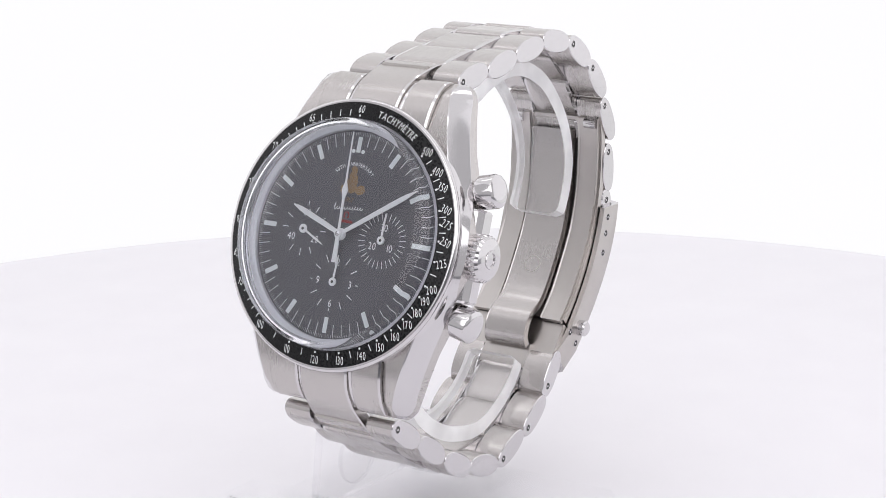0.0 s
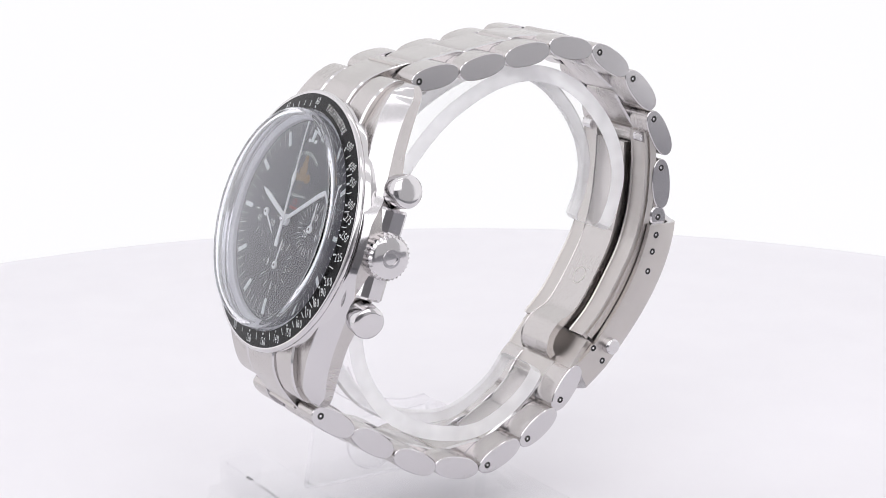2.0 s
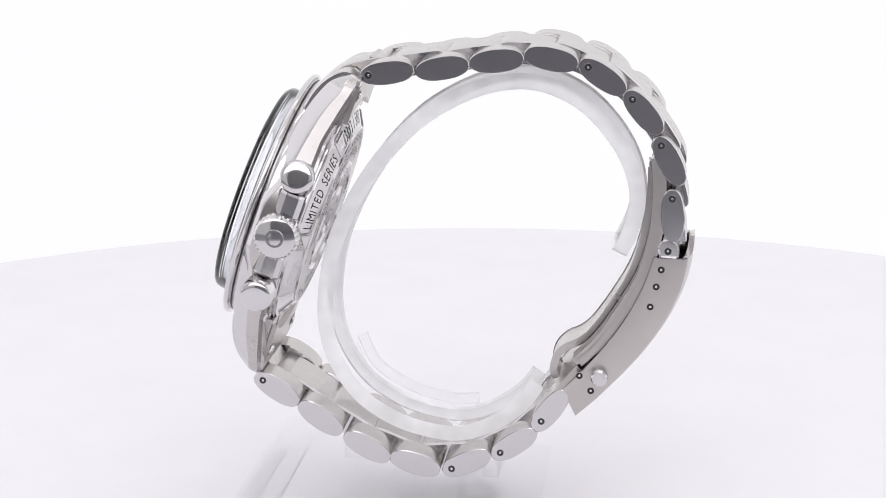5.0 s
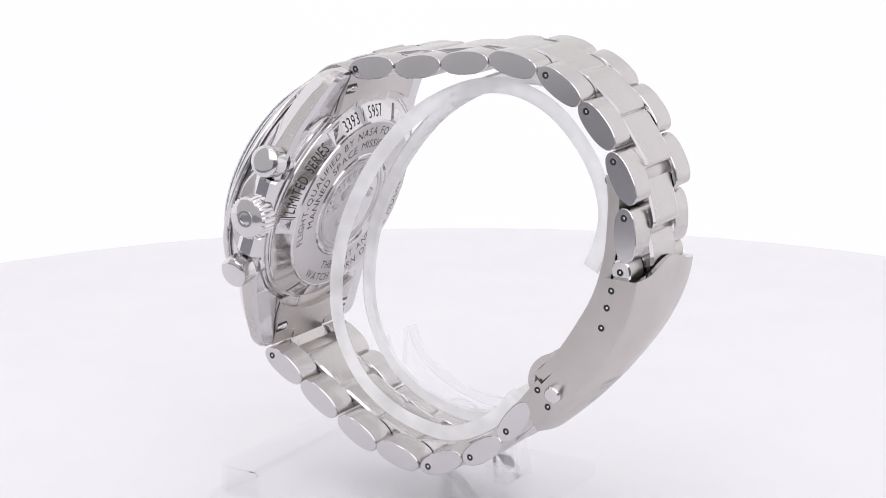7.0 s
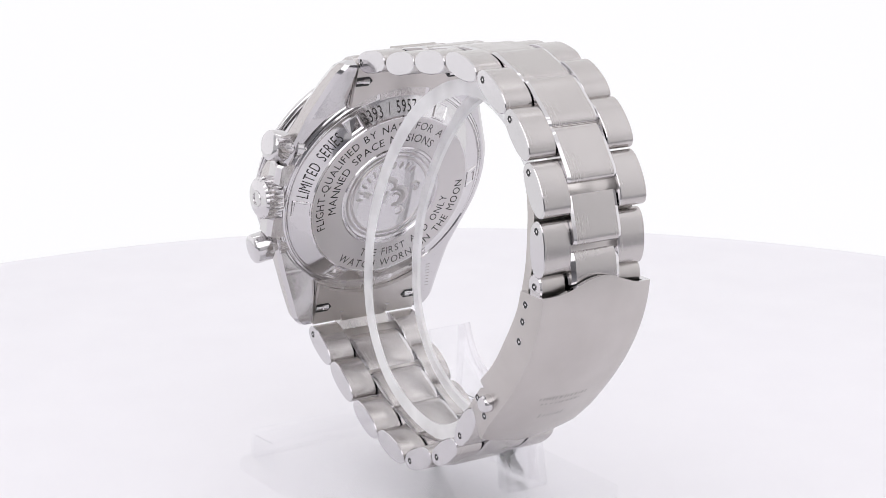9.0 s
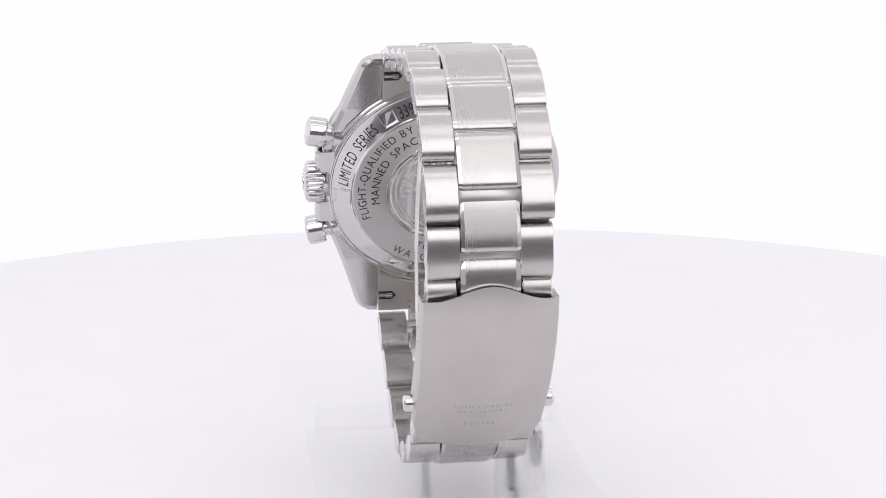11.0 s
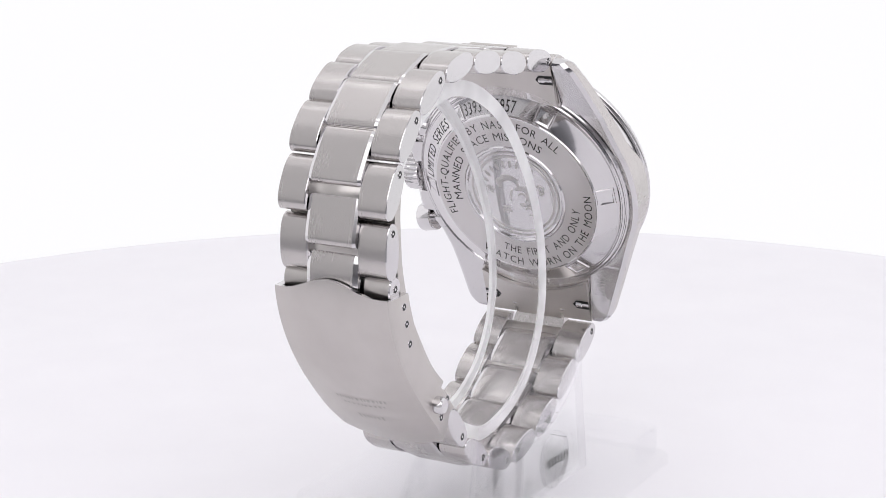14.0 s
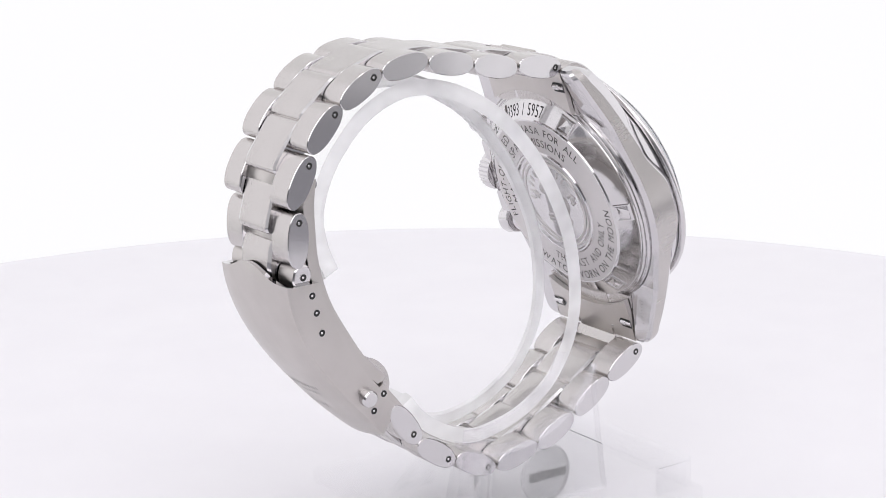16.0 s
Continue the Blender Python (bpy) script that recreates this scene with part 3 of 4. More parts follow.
def crown_and_pushers():
    turn = Matrix.Rotation(radians(90), 4, "Y")     # z of the lathe becomes x
    n = 30
    bm = lathe([(0, 3.9), (2.3, 3.85), (3.0, 3.6), (3.45, 3.2), (3.5, 2.6), (3.5, 1.0), (3.3, 0.6), (2.2, 0.5), (2.2, -1.5), (0, -1.5)], n * 6,
               wave=None)
    for v in bm.verts:
        r = math.hypot(v.co.x, v.co.y)
        if r > 3.2 and 0.8 < v.co.z < 3.3:
            a = math.atan2(v.co.y, v.co.x)
            k = 1 - 0.055 * (0.5 - 0.5 * math.cos(a * n)) ** 0.6
            v.co.x, v.co.y = v.co.x * k, v.co.y * k
    at = HEAD @ Matrix.Translation((18.9, 0, -0.95)) @ turn
    cr = part("crown", bm, POLISHED, watch, "polished fluted winding crown", at, 28)
    # raised sign on its end as a plain ring with two feet
    bm = lathe([(0.95, 3.86), (1.0, 4.05), (1.35, 4.05), (1.4, 3.86)], 40)
    part("crown_mark", bm, POLISHED, cr, "", at)
    for yc in (9.5, -9.5):
        at = HEAD @ Matrix.Translation((20.0, yc, -0.95)) @ Matrix.Rotation(radians(math.copysign(11, yc)), 4, "Z") @ Matrix.Translation((-20.95, 0, 0)) @ turn
        pu = part("pusher", lathe([(0, 23.4), (1.0, 23.38), (1.7, 23.32), (2.15, 23.18), (2.4, 22.95), (2.5, 22.6), (2.5, 20.4), (2.35, 20.15), (0, 20.15)], 64), POLISHED, watch, "polished round chronograph pusher", at, 28)
        part("stem", lathe([(0, 20.3), (1.5, 20.3), (1.5, 18.9), (2.15, 18.8), (2.15, 16.8), (0, 16.8)], 40), POLISHED, pu, "", at, 28)


def back():
    prof = [(19.4, -2.4), (19.4, -2.75), (19.2, -2.95), (19.05, -2.8), (18.9, -2.9), (18.88, -3.2), (18.65, -3.4), (18.45, -3.2), (18.3, -3.25), (18.2, -3.5), (17.95, -3.55),
            (15.1, -5.15), (14.95, -5.4), (14.8, -5.42), (9.3, -5.42), (9.1, -5.72), (8.8, -5.72), (8.6, -5.4), (8.2, -5.3), (0, -5.3), (0, -2.4)]
    cb = part("case_back", lathe(prof, 160), POLISHED, watch, "polished steel case back with engraved lettering rings", HEAD, 24)
    flip = HEAD @ Matrix.Rotation(math.pi, 4, "Y")       # seen from behind: x mirrored, z outward
    turned = part("lettering_ring", lathe([(9.32, -5.3), (9.32, -5.5), (14.72, -5.45), (14.78, -5.3)], 128), BRUSHED_RING, cb, "circular brushed steel ring")
    at = HEAD.copy()
    at.translation *= MM
    turned.matrix_basis = at
    rows = (("FLIGHT-QUALIFIED BY NASA FOR ALL", 13.35, 327, False, 158), ("MANNED SPACE MISSIONS", 11.1, 327, False, 136),
            ("THE FIRST AND ONLY", 11.1, 149, True, 102), ("WATCH WORN ON THE MOON", 13.35, 150, True, 130))
    for txt, r, mid, inward, sweep in rows:
        bm = letters(bmesh.new(), txt, arc_place(r, mid, inward), 1.5, 0.9, 0.2, 0.0, radians(sweep) * r)
        for v in bm.verts:
            v.co.z = 5.5 - 0.05 * (math.hypot(v.co.x, v.co.y) - 9.3) / 5.5 + 0.015
        part("engraving", bm, ENGRAVED, cb, "", flip)

    def slope(r):
        return 3.55 + (17.95 - r) * 1.6 / 2.85

    for txt, mid, h, sweep in (("LIMITED SERIES", 296, 1.75, 43), ("3393 / 5957", 351, 1.9, 35)):
        bm = letters(bmesh.new(), txt, arc_place(16.5, mid), h, 0.72, 0.16, 0.0, radians(sweep) * 16.5)
        for v in bm.verts:
            v.co.z = slope(math.hypot(v.co.x, v.co.y)) + 0.02
        part("engraving", bm, ENGRAVED, cb, "", flip)
    # six key slots: shallow pockets with a proud rim and a folded floor
    for k in range(6):
        bm = bmesh.new()

        def at(x, y, lift):
            return bm.verts.new((x, y, slope(y) + lift))
        foot = [at(x, y, -0.05) for x, y in ((-1.5, 15.2), (1.5, 15.2), (1.5, 17.75), (-1.5, 17.75))]
        rim = [at(x, y, 0.22) for x, y in ((-1.4, 15.3), (1.4, 15.3), (1.4, 17.65), (-1.4, 17.65))]
        lip = [at(x, y, 0.22) for x, y in ((-1.22, 15.48), (1.22, 15.48), (1.22, 17.48), (-1.22, 17.48))]
        low = [at(-1.0, 15.7, 0.04), at(0.9, 15.75, 0.04), at(1.1, 17.3, 0.12), at(-0.2, 17.35, 0.03)]
        mid = at(-0.1, 16.4, 0.16)
        for a, b in ((foot, rim), (rim, lip), (lip, low)):
            for j in range(4):
                bm.faces.new([a[j], a[(j + 1) % 4], b[(j + 1) % 4], b[j]])
        for j in range(4):
            bm.faces.new([low[j], low[(j + 1) % 4], mid])
        part("key_slot", bm, POLISHED, cb, "", flip @ Matrix.Rotation(radians(-27 - 60 * k), 4, "Z"), 8)
    # medallion relief in plain shapes
    bm = bmesh.new()
    for rr, w in ((7.2, 0.25), (8.0, 0.2)):
        lathe([(rr - w, 5.3), (rr - w * 0.6, 5.46), (rr + w * 0.6, 5.46), (rr + w, 5.3)], 72, False, bm=bm)
    def ridge(pts, w, h):
        """A rounded raised stroke through a few points, thinning at both ends."""
        rows, n = [], len(pts)
        for k, (x, y) in enumerate(pts):
            (x0, y0), (x1, y1) = pts[max(k - 1, 0)], pts[min(k + 1, n - 1)]
            d = math.hypot(x1 - x0, y1 - y0) or 1.0
            nx, ny = -(y1 - y0) / d, (x1 - x0) / d
            t = 0.3 + 0.7 * math.sin(math.pi * (k + 0.5) / n)
            rows.append([bm.verts.new((x + nx * w * t * q, y + ny * w * t * q, 5.28 + h * t * (1 - q * q))) for q in (-1, -0.6, 0, 0.6, 1)])
        grid_faces(bm, rows)

    def wavy(cx, cy, rx, ry, a0, a1, w, h, n=14):
        ridge([(cx + rx * math.cos(radians(a0 + (a1 - a0) * k / (n - 1))), cy + ry * math.sin(radians(a0 + (a1 - a0) * k / (n - 1)))) for k in range(n)], w, h)

    # a curling sea creature, two small tufts, a shield and a row of worn marks round the rim
    wavy(-0.9, 1.6, 1.7, 1.5, 200, -20, 0.62, 0.34)
    wavy(-2.2, 1.9, 0.8, 0.9, 60, 250, 0.4, 0.26)
    wavy(1.2, -0.4, 1.7, 1.6, 130, -110, 0.75, 0.36)
    wavy(1.3, -0.6, 0.8, 0.8, 160, -60, 0.3, 0.22)
    wavy(2.2, -3.2, 0.8, 0.7, 160, -120, 0.3, 0.24)
    wavy(-0.4, -1.2, 0.5, 1.9, 80, 190, 0.3, 0.2)
    for k in range(6):
        wavy(-1.7 + 0.5 * k, 3.0 - 0.12 * k, 0.3, 0.5, 170, 30, 0.17, 0.2, 8)
        wavy(4.4 + 0.35 * (k % 3), 1.5 - 0.7 * (k // 3) + 0.2 * (k % 2), 0.35, 0.45, 200 - 40 * k, 20 - 40 * k, 0.2, 0.26, 8)
        wavy(-2.4 + 0.45 * (k % 3), -3.0 - 0.7 * (k // 3), 0.3, 0.4, 220, 10, 0.2, 0.24, 8)
        wavy(-4.7 + 0.4 * (k % 3), 0.2 + 0.7 * (k // 3), 0.3, 0.4, 30 * k, 200 + 30 * k, 0.18, 0.22, 8)
    for k in range(11):
        c = radians(268 + 13 * k)
        ridge([(r * math.sin(c + (r - 5.7) * 0.03), r * math.cos(c + (r - 5.7) * 0.03)) for r in (5.1, 5.4, 5.8, 6.2, 6.4)], 0.36, 0.2)
    part("medallion", bm, BRUSHED_RING, cb, "embossed round medallion", flip)


# ---- bracelet: links as (centre x, centre height below the lens, slope in degrees) ----
UPPER = [(-9.0, -46.65, 8), (-0.6, -45.85, 9.5), (7.6, -44.65, 6.5), (15.8, -44.3, -10.5), (23.5, -46.9, -34), (29.7, -52.2, -49.5), (33.7, -59.6, -62.5), (34.4, -68.1, -87)]
LOWER = [(-27.3, -97.5, -33.5), (-20.4, -102.1, -34.5), (-13.0, -106.7, -28.4), (-5.3, -109.2, -15.5), (2.9, -108.85, 24), (10.4, -105.5, 34), (16.0, -99.8, 53)]


def half_width(i, n):
    return 10.0 - 1.0 * i / (n - 1)


def link_pose(x, z, slope):
    return Matrix.Translation((x * MM, 0, (z + GROUND) * MM)) @ Matrix.Rotation(radians(-slope), 4, "Y")


def pin_mesh():
    """A screw pin's end: a thin bright rim, a flat dark disc painting the bore's shade, a small bright core."""
    bm = bmesh.new()
    lathe([(0, 0.015), (0.52, 0.015)], 18, False, indices=[1], bm=bm)
    lathe([(0.52, 0.012), (0.54, 0.05), (0.57, 0.05), (0.59, 0.0)], 20, False, bm=bm)
    lathe([(0, 0.05), (0.15, 0.05), (0.2, 0.016)], 10, False, bm=bm)
    return bm


def bracelet():
    first = None
    pin0 = None
    for chain, holes in ((UPPER, {0: -2.9, 4: -2.6, 5: -2.6, 6: -2.7, 7: -2.7}), (LOWER, {0: -2.6, 4: -2.6, 5: -2.6, 6: -2.2})):
        n = len(chain)
        for i, (x, z, slope) in enumerate(chain):
            hw = half_width(i, 8)
            wid = 4.75
            for s in (-1, 1):
                if first is None:
                    first = part("outer_link", prism(lens(4.15, 1.8, 64, 2.3), -wid / 2, wid / 2, 0.12, 0.12, None, 0, 1, 2), [BRUSHED, LINK_END, LINK_END], watch, "", None, 50)
                    ob = first
                    ob.matrix_basis = Matrix.Translation((0, s * (hw - wid / 2) * MM, 0)) @ link_pose(x, z, slope)
                else:
                    ob = again(first, watch, Matrix.Translation((0, s * (hw - wid / 2) * MM, 0)) @ link_pose(x, z, slope))
                if i in holes:
                    m = Matrix.Translation((holes[i] * MM, s * (wid / 2 + 0.005) * MM, 0)) @ Matrix.Rotation(radians(90 * -s), 4, "X")
                    if pin0 is None:
                        pin0 = part("pin", pin_mesh(), [POLISHED, DARK_FILL], ob)
                        pin0.matrix_basis = m
                    else:
                        again(pin0, ob, m)
    # middle links bridge the joints
    mid0 = None
    for chain in (UPPER, LOWER):
        n = len(chain)
        for i in range(n):
            x, z, slope = chain[i]
            if i + 1 < n:
                x2, z2, s2 = chain[i + 1]
            else:
                break
            hw = half_width(i + 0.5, 8) - 4.75 - 0.1
            m = link_pose((x + x2) / 2, (z + z2) / 2, (slope + s2) / 2)
            dirn = 1 if chain is UPPER else -1
            m = m @ Matrix.Translation((0, 0, dirn * 0.25 * MM))
            k = hw / 4.9
            if mid0 is None:
                mid0 = part("middle_link", prism(lens(4.42, 1.8, 84, 5.0), -4.9, 4.9, 0.16, 0.6, None, 0, 1, 2), [BRUSHED, POLISHED, POLISHED], watch, "", None, 60)
                ob = mid0
                ob.matrix_basis = m @ Matrix.Diagonal((1, k, 1, 1))
            else:
                ob = again(mid0, watch, m @ Matrix.Diagonal((1, k, 1, 1)))
    # joint bars under the seams between middle links
    bar0 = None
    for chain in (UPPER, LOWER):
        for i, (x, z, sl) in enumerate(chain):
            hw = half_width(i, 8) - 4.7
            m = link_pose(x, z, sl) @ Matrix.Diagonal((1, hw / 5.0, 1, 1))
            if bar0 is None:
                bar0 = part("joint_bar", prism(lens(2.2, 1.25, 24, 2.2), -5.0, 5.0, 0.1, 0.1), SATIN, watch, "", None, 50)
                bar0.matrix_basis = m
            else:
                again(bar0, watch, m)


def end_links():
    """Fitted pieces between the lugs: two side tongues, a middle tongue that runs on into the bracelet, grooves between."""
    for s in (1, -1):
        top = spline([(16.6, 3.05), (19.5, 2.55), (22.0, 1.55), (24.0, 0.0), (24.9, -1.6), (24.4, -3.0)], 18)
        top_mid = spline([(16.6, 3.15), (19.5, 2.72), (22.2, 1.7), (24.5, -0.25), (26.4, -2.9), (27.9, -5.4)], 18)

        def tongue(line, lo0, hi0, back, flare=0.0):
            bm = bmesh.new()
            n = len(line)
            rows = []
            for k, (y, d) in enumerate(line):
                yb, db = (16.6 + (line[-1][0] - 17.4) * k / (n - 1), min(back, d - 1.2))
                c = 0.28
                lo, hi = (v * (1 + flare * (k / (n - 1)) ** 3) for v in (lo0, hi0))
                rows.append([bm.verts.new(p) for p in ((lo, s * yb, db), (lo, s * y, d - c), (lo + c, s * y, d), (hi - c, s * y, d), (hi, s * y, d - c), (hi, s * yb, db))])
            for i in range(n - 1):
                for j in range(6):
                    bm.faces.new([rows[i][j], rows[i + 1][j], rows[i + 1][(j + 1) % 6], rows[i][(j + 1) % 6]]).material_index = 1 if j in (1, 3) else 0
            for r in (rows[0], rows[-1]):
                bm.faces.new(r)
            return bm
        el = part("end_link", tongue(top_mid, -4.25, 4.25, -3.6, 0.16), [BRUSHED, POLISHED], watch, "solid curved steel end piece between the lugs", HEAD, 25)
        part("tongue", tongue(top, 4.95, 10.12, -3.5), [BRUSHED, POLISHED], el, "", HEAD, 25)
        part("tongue", tongue(top, -10.12, -4.95, -3.5), [BRUSHED, POLISHED], el, "", HEAD, 25)
        for g in (-4.6, 4.6):
            sunk = [(y - 0.35 * (k / 18), d - 0.22) for k, (y, d) in enumerate(top)]
            part("polished_groove", tongue(sunk, g - 0.4, g + 0.4, -3.5), [POLISHED, POLISHED], el, "", HEAD, 40)
        # rear plate, cut round to the case back, with a middle tab; dark patches paint shade for the spring bar's slots
        arc = [(x, math.sqrt(19.75 ** 2 - x * x)) for x in (9.95 - 19.9 * k / 20 for k in range(21))]
        low = [(-9.95, 24.9), (-4.6, 24.9), (-4.6, 23.9), (-4.2, 23.9), (-4.2, 27.2), (4.2, 27.2), (4.2, 23.9), (4.6, 23.9), (4.6, 24.9), (9.95, 24.9)]
        bm = bmesh.new()
        ring = [(x, s * y) for x, y in arc + low]
        rows = [[bm.verts.new((x, y, z)) for x, y in ring] for z in (-3.6, -4.35)]
        grid_faces(bm, rows, close_v=True)
        bmesh.ops.triangulate(bm, faces=[bm.faces.new(rows[0]), bm.faces.new(rows[1])])
        pl = part("rear_plate", bm, SATIN, el, "", HEAD)
        for g in (-1, 1):
            bm = bmesh.new()
            out = [(g * 9.92, s * 20.9), (g * 7.6, s * 20.9), (g * 6.9, s * 21.7), (g * 7.6, s * 22.5), (g * 9.92, s * 22.5)]
            slab(out, -4.42, -4.36, 0.01, bm)
            part("slot_shade", bm, DARK_FILL, pl, "", HEAD)
            bm = lathe([(0, 7.6), (0.5, 7.6), (0.5, 8.6), (0.36, 8.7), (0.36, 9.9), (0, 9.9)], 14)
            bm.transform(Matrix.Translation((0, s * 21.7, -4.3)) @ Matrix.Rotation(radians(90 * g), 4, "Y"))
            part("spring_bar", bm, POLISHED, pl, "", HEAD)


def bezier(p0, p1, p2, n):
    return [tuple((1 - t) ** 2 * a + 2 * t * (1 - t) * b + t * t * c for a, b, c in zip(p0, p1, p2)) for t in (k / n for k in range(n + 1))]


def clasp():
    Z = GROUND
    n, W = 30, 10.05
    outer = bezier((36.8, -72.5 + Z), (36.9, -86.3 + Z), (19.2, -101.2 + Z), n)
    inner = bezier((31.5, -73.3 + Z), (29.5, -85.8 + Z), (17.0, -96.7 + Z), n)
    bm = bmesh.new()

    def section(k, thin):
        """Points across the cover at station k; thin sets back the inside."""
        t = k / n
        (ox, oz), (ix, iz) = outer[k], inner[k]
        dx, dz = ix - ox, iz - oz
        d = math.hypot(dx, dz)
        dx, dz = dx / d, dz / d
        tx, tz = -dz, dx         # along the clasp, downwards
        if tz > 0:
            tx, tz = -tx, -tz
        w = (W - 0.2 - 8.0 * max(0, t - 0.9) ** 1) - thin
        pts = []
        ys = [(-w, 1.0), (-w, 0.22), (-w + 0.25, 0.06), (-w + 1.1, 0.0)] + [(-w + 1.1 + (2 * w - 2.2) * j / 12, -0.045 * math.sin(math.pi * j / 12) * 6) for j in range(1, 12)] + \
             [(w - 1.1, 0.0), (w - 0.25, 0.06), (w, 0.22), (w, 1.0)]
        for y, f in ys:
            depth = (d - thin * 0.0) if f == 1.0 else f * 4.0 + thin
            u = abs(y) / W
            # wavy upper edge, bowed lower edge
            start = 2.0 * (0.5 - 0.5 * math.cos(min(1, u * 1.25) * math.pi)) * (1 - t) ** 3 if f != 1.0 else 1.2 * (1 - t) ** 3
            end = -1.3 * u * u * t ** 4
            sh = start + end
            pts.append((ox + dx * depth + tx * sh, y, oz + dz * depth + tz * sh))
        return pts
    o_rows = [[bm.verts.new(p) for p in section(k, 0.0)] for k in range(n + 1)]
    i_rows = [[bm.verts.new(p) for p in section(k, 0.85)] for k in range(n + 1)]
    grid_faces(bm, o_rows)
    grid_faces(bm, i_rows)
    m = len(o_rows[0])
    for a, b in ((0, 0), (n, n)):
        for j in range(m - 1):
            bm.faces.new([o_rows[a][j], o_rows[a][j + 1], i_rows[b][j + 1], i_rows[b][j]]).material_index = 1
    for j in (0, m - 1):
        for k in range(n):
            bm.faces.new([o_rows[k][j], o_rows[k + 1][j], i_rows[k + 1][j], i_rows[k][j]])
    cl = part("clasp", bm, [SATIN, POLISHED], watch, "satin steel folding clasp with side release buttons", None, 30)
    # release buttons and adjustment holes on both sides
    for s in (-1, 1):
        turn = Matrix.Rotation(radians(-90 * s), 4, "X")
        bm = lathe([(0, 1.55), (1.05, 1.5), (1.3, 1.25), (1.35, 1.0), (1.35, -0.2), (0, -0.2)], 32)
        part("button", bm, POLISHED, cl, "", Matrix.Translation((23.7, s * 9.75, -93.6 + Z)) @ turn)
        for hx, hz in ((32.85, -76.3), (32.15, -79.0), (31.3, -82.2), (20.6, -93.6), (22.4, -96.0)):
            part("pin", pin_mesh(), [POLISHED, DARK_FILL], cl, "", Matrix.Translation((hx, s * 9.86, hz + Z)) @ turn)
    # last half-link that slides into the cover
    bm = bmesh.new()
    out = lens(1.9, 1.6, 20)
    prism(out, -9.0, -4.6, 0.25, 0.2, bm, 0, 1, 1)
    prism(out, 4.6, 9.0, 0.25, 0.2, bm, 0, 1, 1)
    hl = part("half_link", bm, [SATIN, POLISHED], cl, "", Matrix.Translation((33.9, 0, -73.6 + Z)) @ Matrix.Rotation(radians(78), 4, "Y"), 25)
    for s in (-1, 1):
        part("pin", pin_mesh(), [POLISHED, DARK_FILL], hl, "", Matrix.Translation((33.8, s * 9.01, -73.6 + Z)) @ Matrix.Rotation(radians(-90 * s), 4, "X"))
    bm = prism(lens(3.6, 1.7, 24, 2.5), -4.3, 4.3, 0.3, 0.7, None, 0, 1, 1)
    part("middle_link", bm, [BRUSHED, POLISHED], cl, "", Matrix.Translation((34.9, 0, -72.0 + Z)) @ Matrix.Rotation(radians(85), 4, "Y"), 25)
    # filler strip added inside the cover to close a dark gap
    bm = strip([(x, z + Z) for x, z in spline([(33.4, -69.6), (33.2, -72.0), (32.7, -74.6), (31.9, -77.4)], 8)], 8.6, -1.3)
    part("gap_filler", bm, SATIN, cl, "", None, 30)
    # folding blades inside
    blade = [(31.9, -59.4), (32.3, -63), (32.2, -67), (31.7, -72), (29.9, -78), (26.8, -83.5), (23.6, -88.2), (20.2, -91.6)]
    line = [(x, z + Z) for x, z in spline(blade, 28)]
    bl = part("folding_blade", strip(line, 8.8, -0.9), SATIN, cl, "long curved folding blade inside the clasp", None, 30)
    for s in (-1, 1):
        bm = strip([(x - 0.75, z) for x, z in line], 1.9, -0.8, s * 6.6, 0.2)
        part("blade_rail", bm, SATIN, bl)
        bm = lathe([(0, 8.3), (0.9, 8.3), (0.95, 8.1), (0.95, 6.0), (0, 6.0)], 20)
        part("hinge_knuckle", bm, POLISHED, bl, "", Matrix.Translation((31.6, 0, -60.2 + Z)) @ Matrix.Rotation(radians(-90 * s), 4, "X"))
    tongue = [(31.5, -61.6), (31.4, -65.0), (31.0, -69.0), (30.5, -72.5), (28.9, -78), (25.9, -83.4), (23.0, -87.6), (21.0, -89.4), (18.9, -90.4), (17.2, -92.2), (16.6, -94.6), (17.2, -96.2)]
    tg = [(x - 0.9, z + Z) for x, z in spline(tongue, 30)]
    tn = part("folding_tongue", strip(tg, 3.9, -0.9), BRUSHED, cl, "inner folding tongue with a round stamp", None, 30)
    bm = lathe([(1.25, 0.0), (1.3, 0.06), (1.5, 0.06), (1.55, 0.0)], 30)
    k = min(range(len(tg)), key=lambda q: abs(tg[q][1] - (-84.2 + Z)))
    (sx, sz), (nx, nz) = tg[k], normals2(tg)[k]
    part("stamp", bm, SATIN, tn, "", Matrix(((0, -nz, -nx, sx + nx * 0.02), (1, 0, 0, 0), (0, nx, -nz, sz + nz * 0.02), (0, 0, 0, 1))))
    # carrier block that the lower bracelet hangs on
    bm = strip([(x, z + Z) for x, z in spline([(20.2, -92.4), (18.2, -94.8), (15.9, -97.6), (14.2, -100.2)], 8)], 8.9, -1.6)
    part("carrier", bm, SATIN, cl, "", None, 30)
    # worn engraving near the lower edge, as bars laid on the cover
    secs = [section(k, 0.0) for k in range(n + 1)]

    def surface(t, y):
        k = min(int(t * n), n - 1)
        f = t * n - k
        rows = []
        for s in (secs[k], secs[k + 1]):
            j = next(q for q in range(3, len(s) - 4) if s[q + 1][1] >= y)
            g = (y - s[j][1]) / (s[j + 1][1] - s[j][1])
            rows.append(Vector(s[j]).lerp(Vector(s[j + 1]), g))
        return rows[0].lerp(rows[1], f) + Vector((0.03, 0, -0.025))
    rnd = random.Random(7)
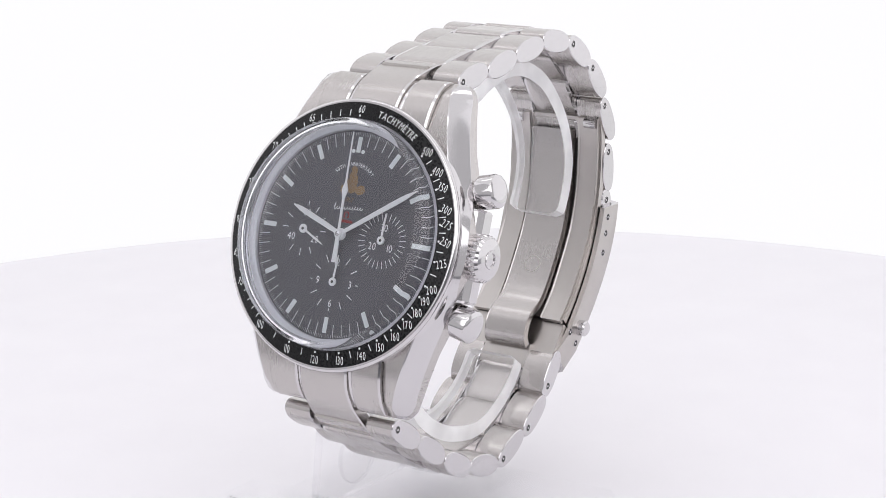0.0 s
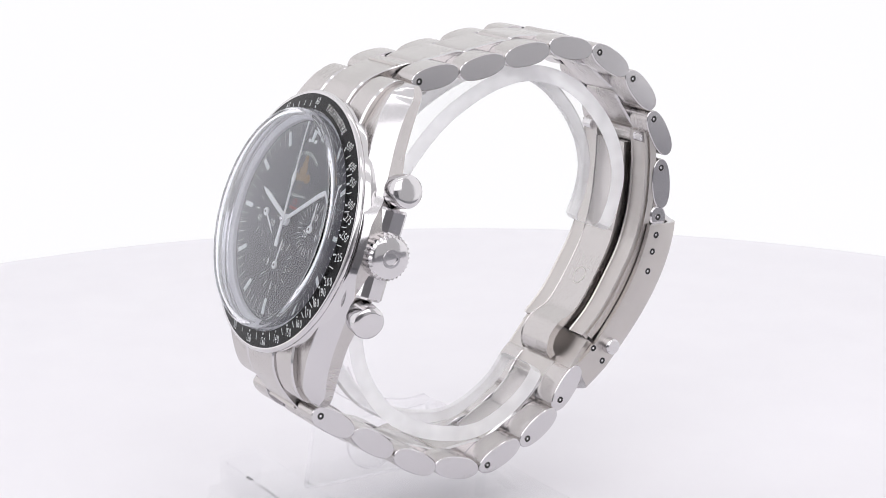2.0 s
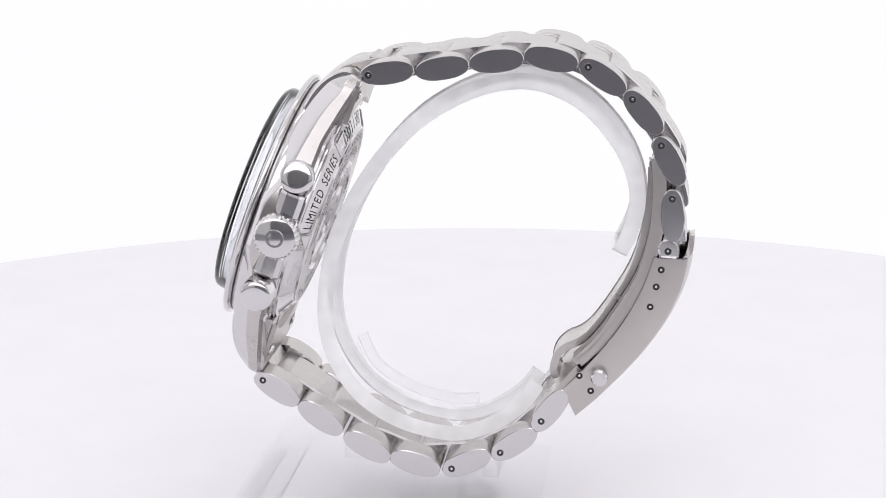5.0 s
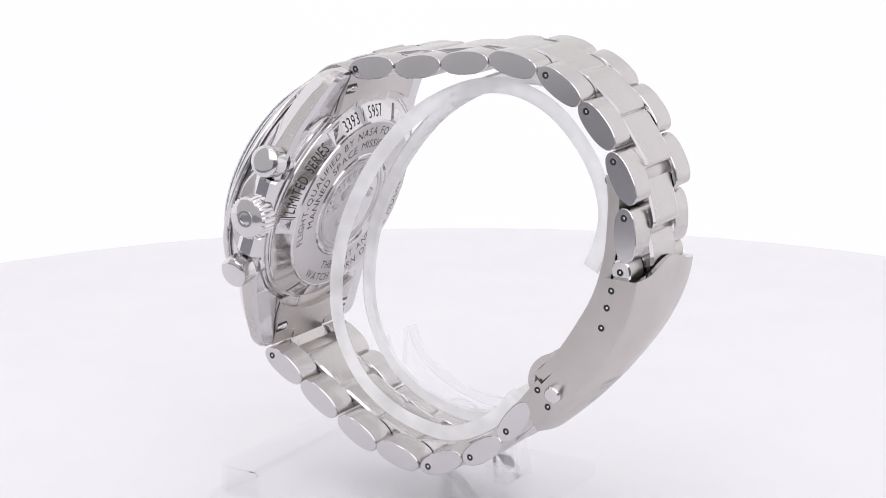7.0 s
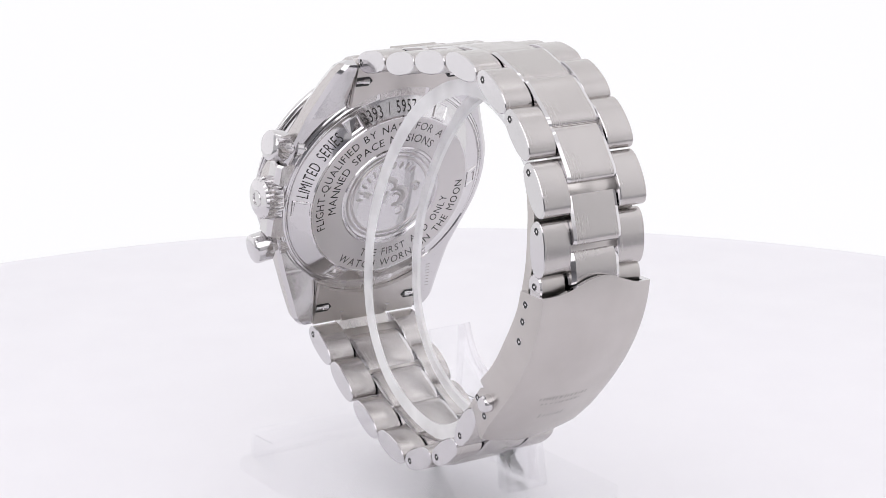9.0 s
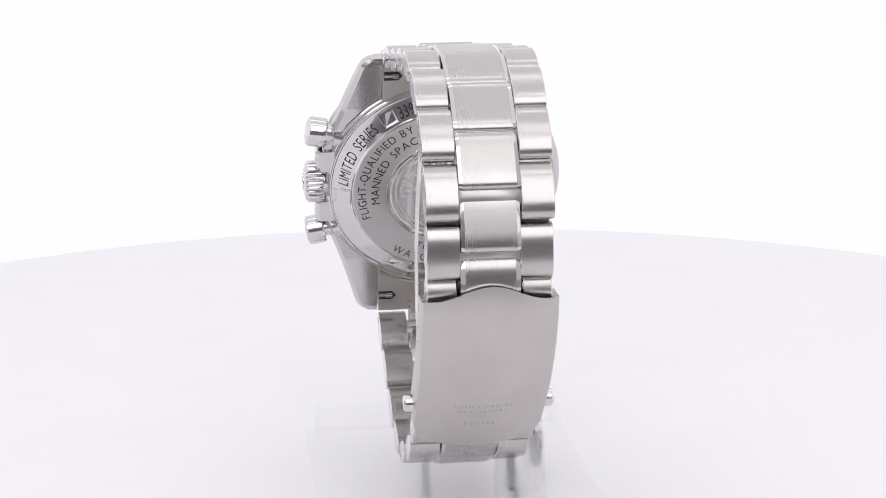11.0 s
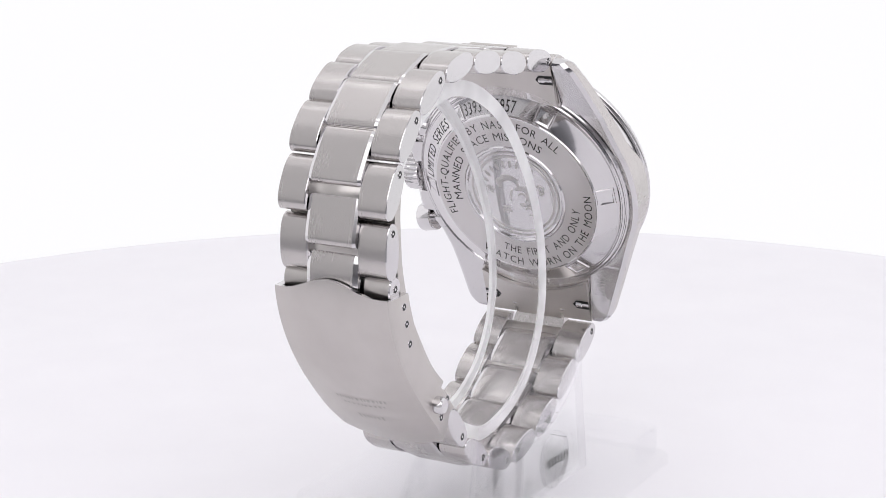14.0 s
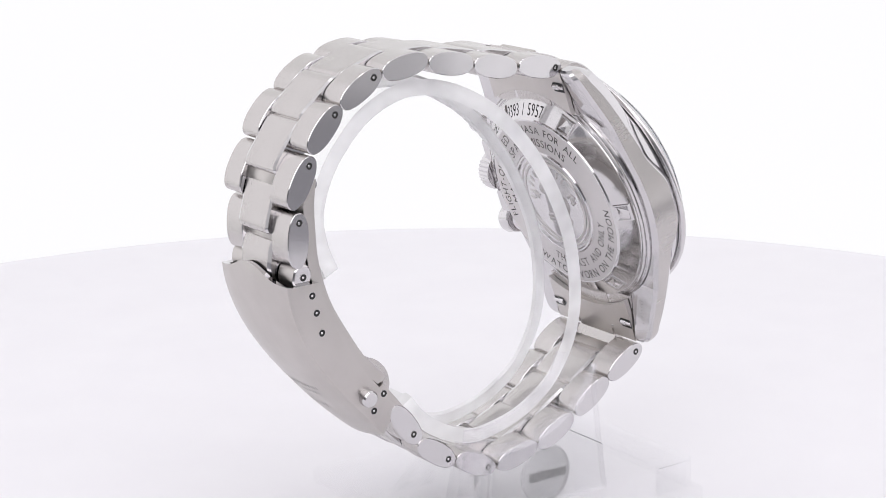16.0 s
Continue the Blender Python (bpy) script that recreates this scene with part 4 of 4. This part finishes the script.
    for mid, half, tall in ((0.70, 4.4, 0.85), (0.735, 3.6, 0.5), (0.82, 2.4, 1.0)):
        bm = bmesh.new()
        y = -half
        while y < half:
            w = rnd.uniform(0.18, 0.5)
            d = tall * rnd.uniform(0.6, 1.0) / 70
            bm.faces.new([bm.verts.new(surface(mid + a, min(half, y + b))) for a, b in ((-d, 0), (-d, w), (d, w), (d, 0))])
            y += w + rnd.uniform(0.2, 0.55)
        part("worn_lettering", bm, FAINT, cl)


case()
back()
crystal()
dial()
bezel_numbers()
running_pointer, running_pivot = pointers_of_watch()
crown_and_pushers()
end_links()
bracelet()
clasp()


# ---- the clear stand ----
def display_stand():
    Z = GROUND
    st = thing("watch_stand", "clear acrylic C-shaped watch display stand on the turntable", "stand")
    ring = [(26.9, -75.9), (28.9, -71.5), (29.8, -66.5), (28.6, -61.0), (25.4, -55.6), (20.2, -50.6), (13.0, -47.8), (5.0, -48.6), (-3.6, -52.8), (-9.9, -58.5),
            (-15.2, -65.8), (-19.1, -74.0), (-20.8, -81.3), (-21.0, -88.5), (-19.3, -94.7), (-15.3, -100.5), (-9.2, -104.5), (-2.4, -106.4), (2.6, -106.3), (7.6, -104.2), (11.6, -101.2), (14.2, -97.8)]
    line = [(x, z + Z) for x, z in spline(ring, 110)]

    def rounded(t):
        """The band narrows to rounded corners at both ends."""
        d = min(t, 1 - t) / 0.018
        return 1.0 if d >= 1 else 0.72 + 0.28 * math.sqrt(1 - (1 - d) ** 2)

    part("cradle", strip(line, 4.8, -1.7, 0.8, 0.4, rounded, edge=1), [ACRYLIC, ACRYLIC_EDGE], st, "", None, 40)
    # wide shoulder that follows the cradle's lower bend out to the side plate
    low = [(x, z + Z) for x, z in spline([(-18.0, -95.2), (-15.3, -100.5), (-9.2, -104.5), (-2.4, -106.4), (2.6, -106.3)], 30)]
    part("shoulder", strip(low, 4.1, -1.5, 9.8, 0.25, edge=1), [ACRYLIC, ACRYLIC_FAINT], st, "", None, 40)
    top = [(x, z - 0.1) for x, z in low]
    bm = bmesh.new()
    slab(top + [(2.6, -110 + Z), (3.2, 2.2), (-20.6, 2.2), (-19.0, -106 + Z), (-18.2, -100 + Z)], 0, 1.5, 0.0, bm, side=1)
    part("side_plate", bm, [ACRYLIC, ACRYLIC_FAINT], st, "", Matrix.Translation((0, 14.0, 0)) @ Matrix.Rotation(radians(90), 4, "X"))
    bm = bmesh.new()
    slab([(2.7, -106.4 + Z), (4.4, -105.8 + Z), (5.2, -110 + Z), (6.6, 2.2), (4.0, 2.2), (3.2, -110 + Z)], 0, 8.0, 0.2, bm, side=1)
    part("leg", bm, [ACRYLIC, ACRYLIC_FAINT], st, "", Matrix.Translation((0, 13.9, 0)) @ Matrix.Rotation(radians(90), 4, "X"))
    # round badge with a raised name, as bars
    at = Matrix.Translation((-7.4, 14.0, -111.4 + Z)) @ Matrix.Rotation(radians(-90), 4, "X")
    bd = part("badge", lathe([(0, 0), (4.6, 0), (4.8, 0.15), (4.8, 0.6), (4.6, 0.8), (0, 0.8)], 48, indices=[0, 1, 1, 1, 0, 0]), [ACRYLIC_BASE, ACRYLIC_FAINT], st, "", at)
    bm = bmesh.new()
    for k in range(7):
        box(bm, (-3.7 + k * 1.08, -0.7, 0.78), (-3.7 + k * 1.08 + 0.75, 0.7, 1.0))
    part("raised_bars", bm, ACRYLIC_BASE, bd, "", at)
    # base plate with a low hollow box at the front
    bm = bmesh.new()
    slab([(-34, -21.5), (-33, -22.5), (13, -22.5), (14, -21.5), (14, 22.5), (13, 23.5), (-33, 23.5), (-34, 22.5)], 0.05, 2.2, 0.3, bm, side=1)
    part("base_plate", bm, ACRYLIC_BASE, st)
    for lo, hi in (((-32, -21, 2.2), (-30.9, 22, 6.6)), ((-30.9, -21, 2.2), (-25, -19.9, 6.6)), ((-30.9, 20.9, 2.2), (-25, 22, 6.6)), ((-32, -21, 6.6), (-25, 22, 7.5))):
        bm = bmesh.new()
        box(bm, lo, hi, 0, 0.25)
        part("box_wall", bm, ACRYLIC, st)
    for y in (-4.5, 9.5):
        for o in ([(1.0, 2.2), (2.2, 2.2), (2.2, 8.6), (1.0, 8.6)], [(2.2, 8.6), (2.2, 7.0), (7.2, 2.2), (8.8, 2.2)], [(2.2, 2.2), (7.2, 2.2), (6.4, 3.0), (2.2, 3.0)]):
            bm = bmesh.new()
            slab(o, 0, 1.3, 0.1, bm, side=1)
            part("rib", bm, ACRYLIC_BASE, st, "", Matrix.Translation((0, y, 0)) @ Matrix.Rotation(radians(90), 4, "X"))
    return st


stand = display_stand()
for pane in stand.children_recursive:
    pane.visible_shadow = False


# ---- what moves ----
def motions():
    for ob, dy in ((turntable, 0.0), (stand, 0.0), (watch, 0.4 * MM)):
        walk(ob, [(t, pose(0, 0, 0, 0, 0, a) @ Matrix.Translation((0, dy, 0))) for t, a in TURN])
    walk(running_pointer, [(t, running_pivot @ pose(0, 0, 0, 0, 0, -SMALL_SECONDS - 6.0 * t)) for t in (0.0, 4.0, 8.0, 12.0, 16.0)])


motions()
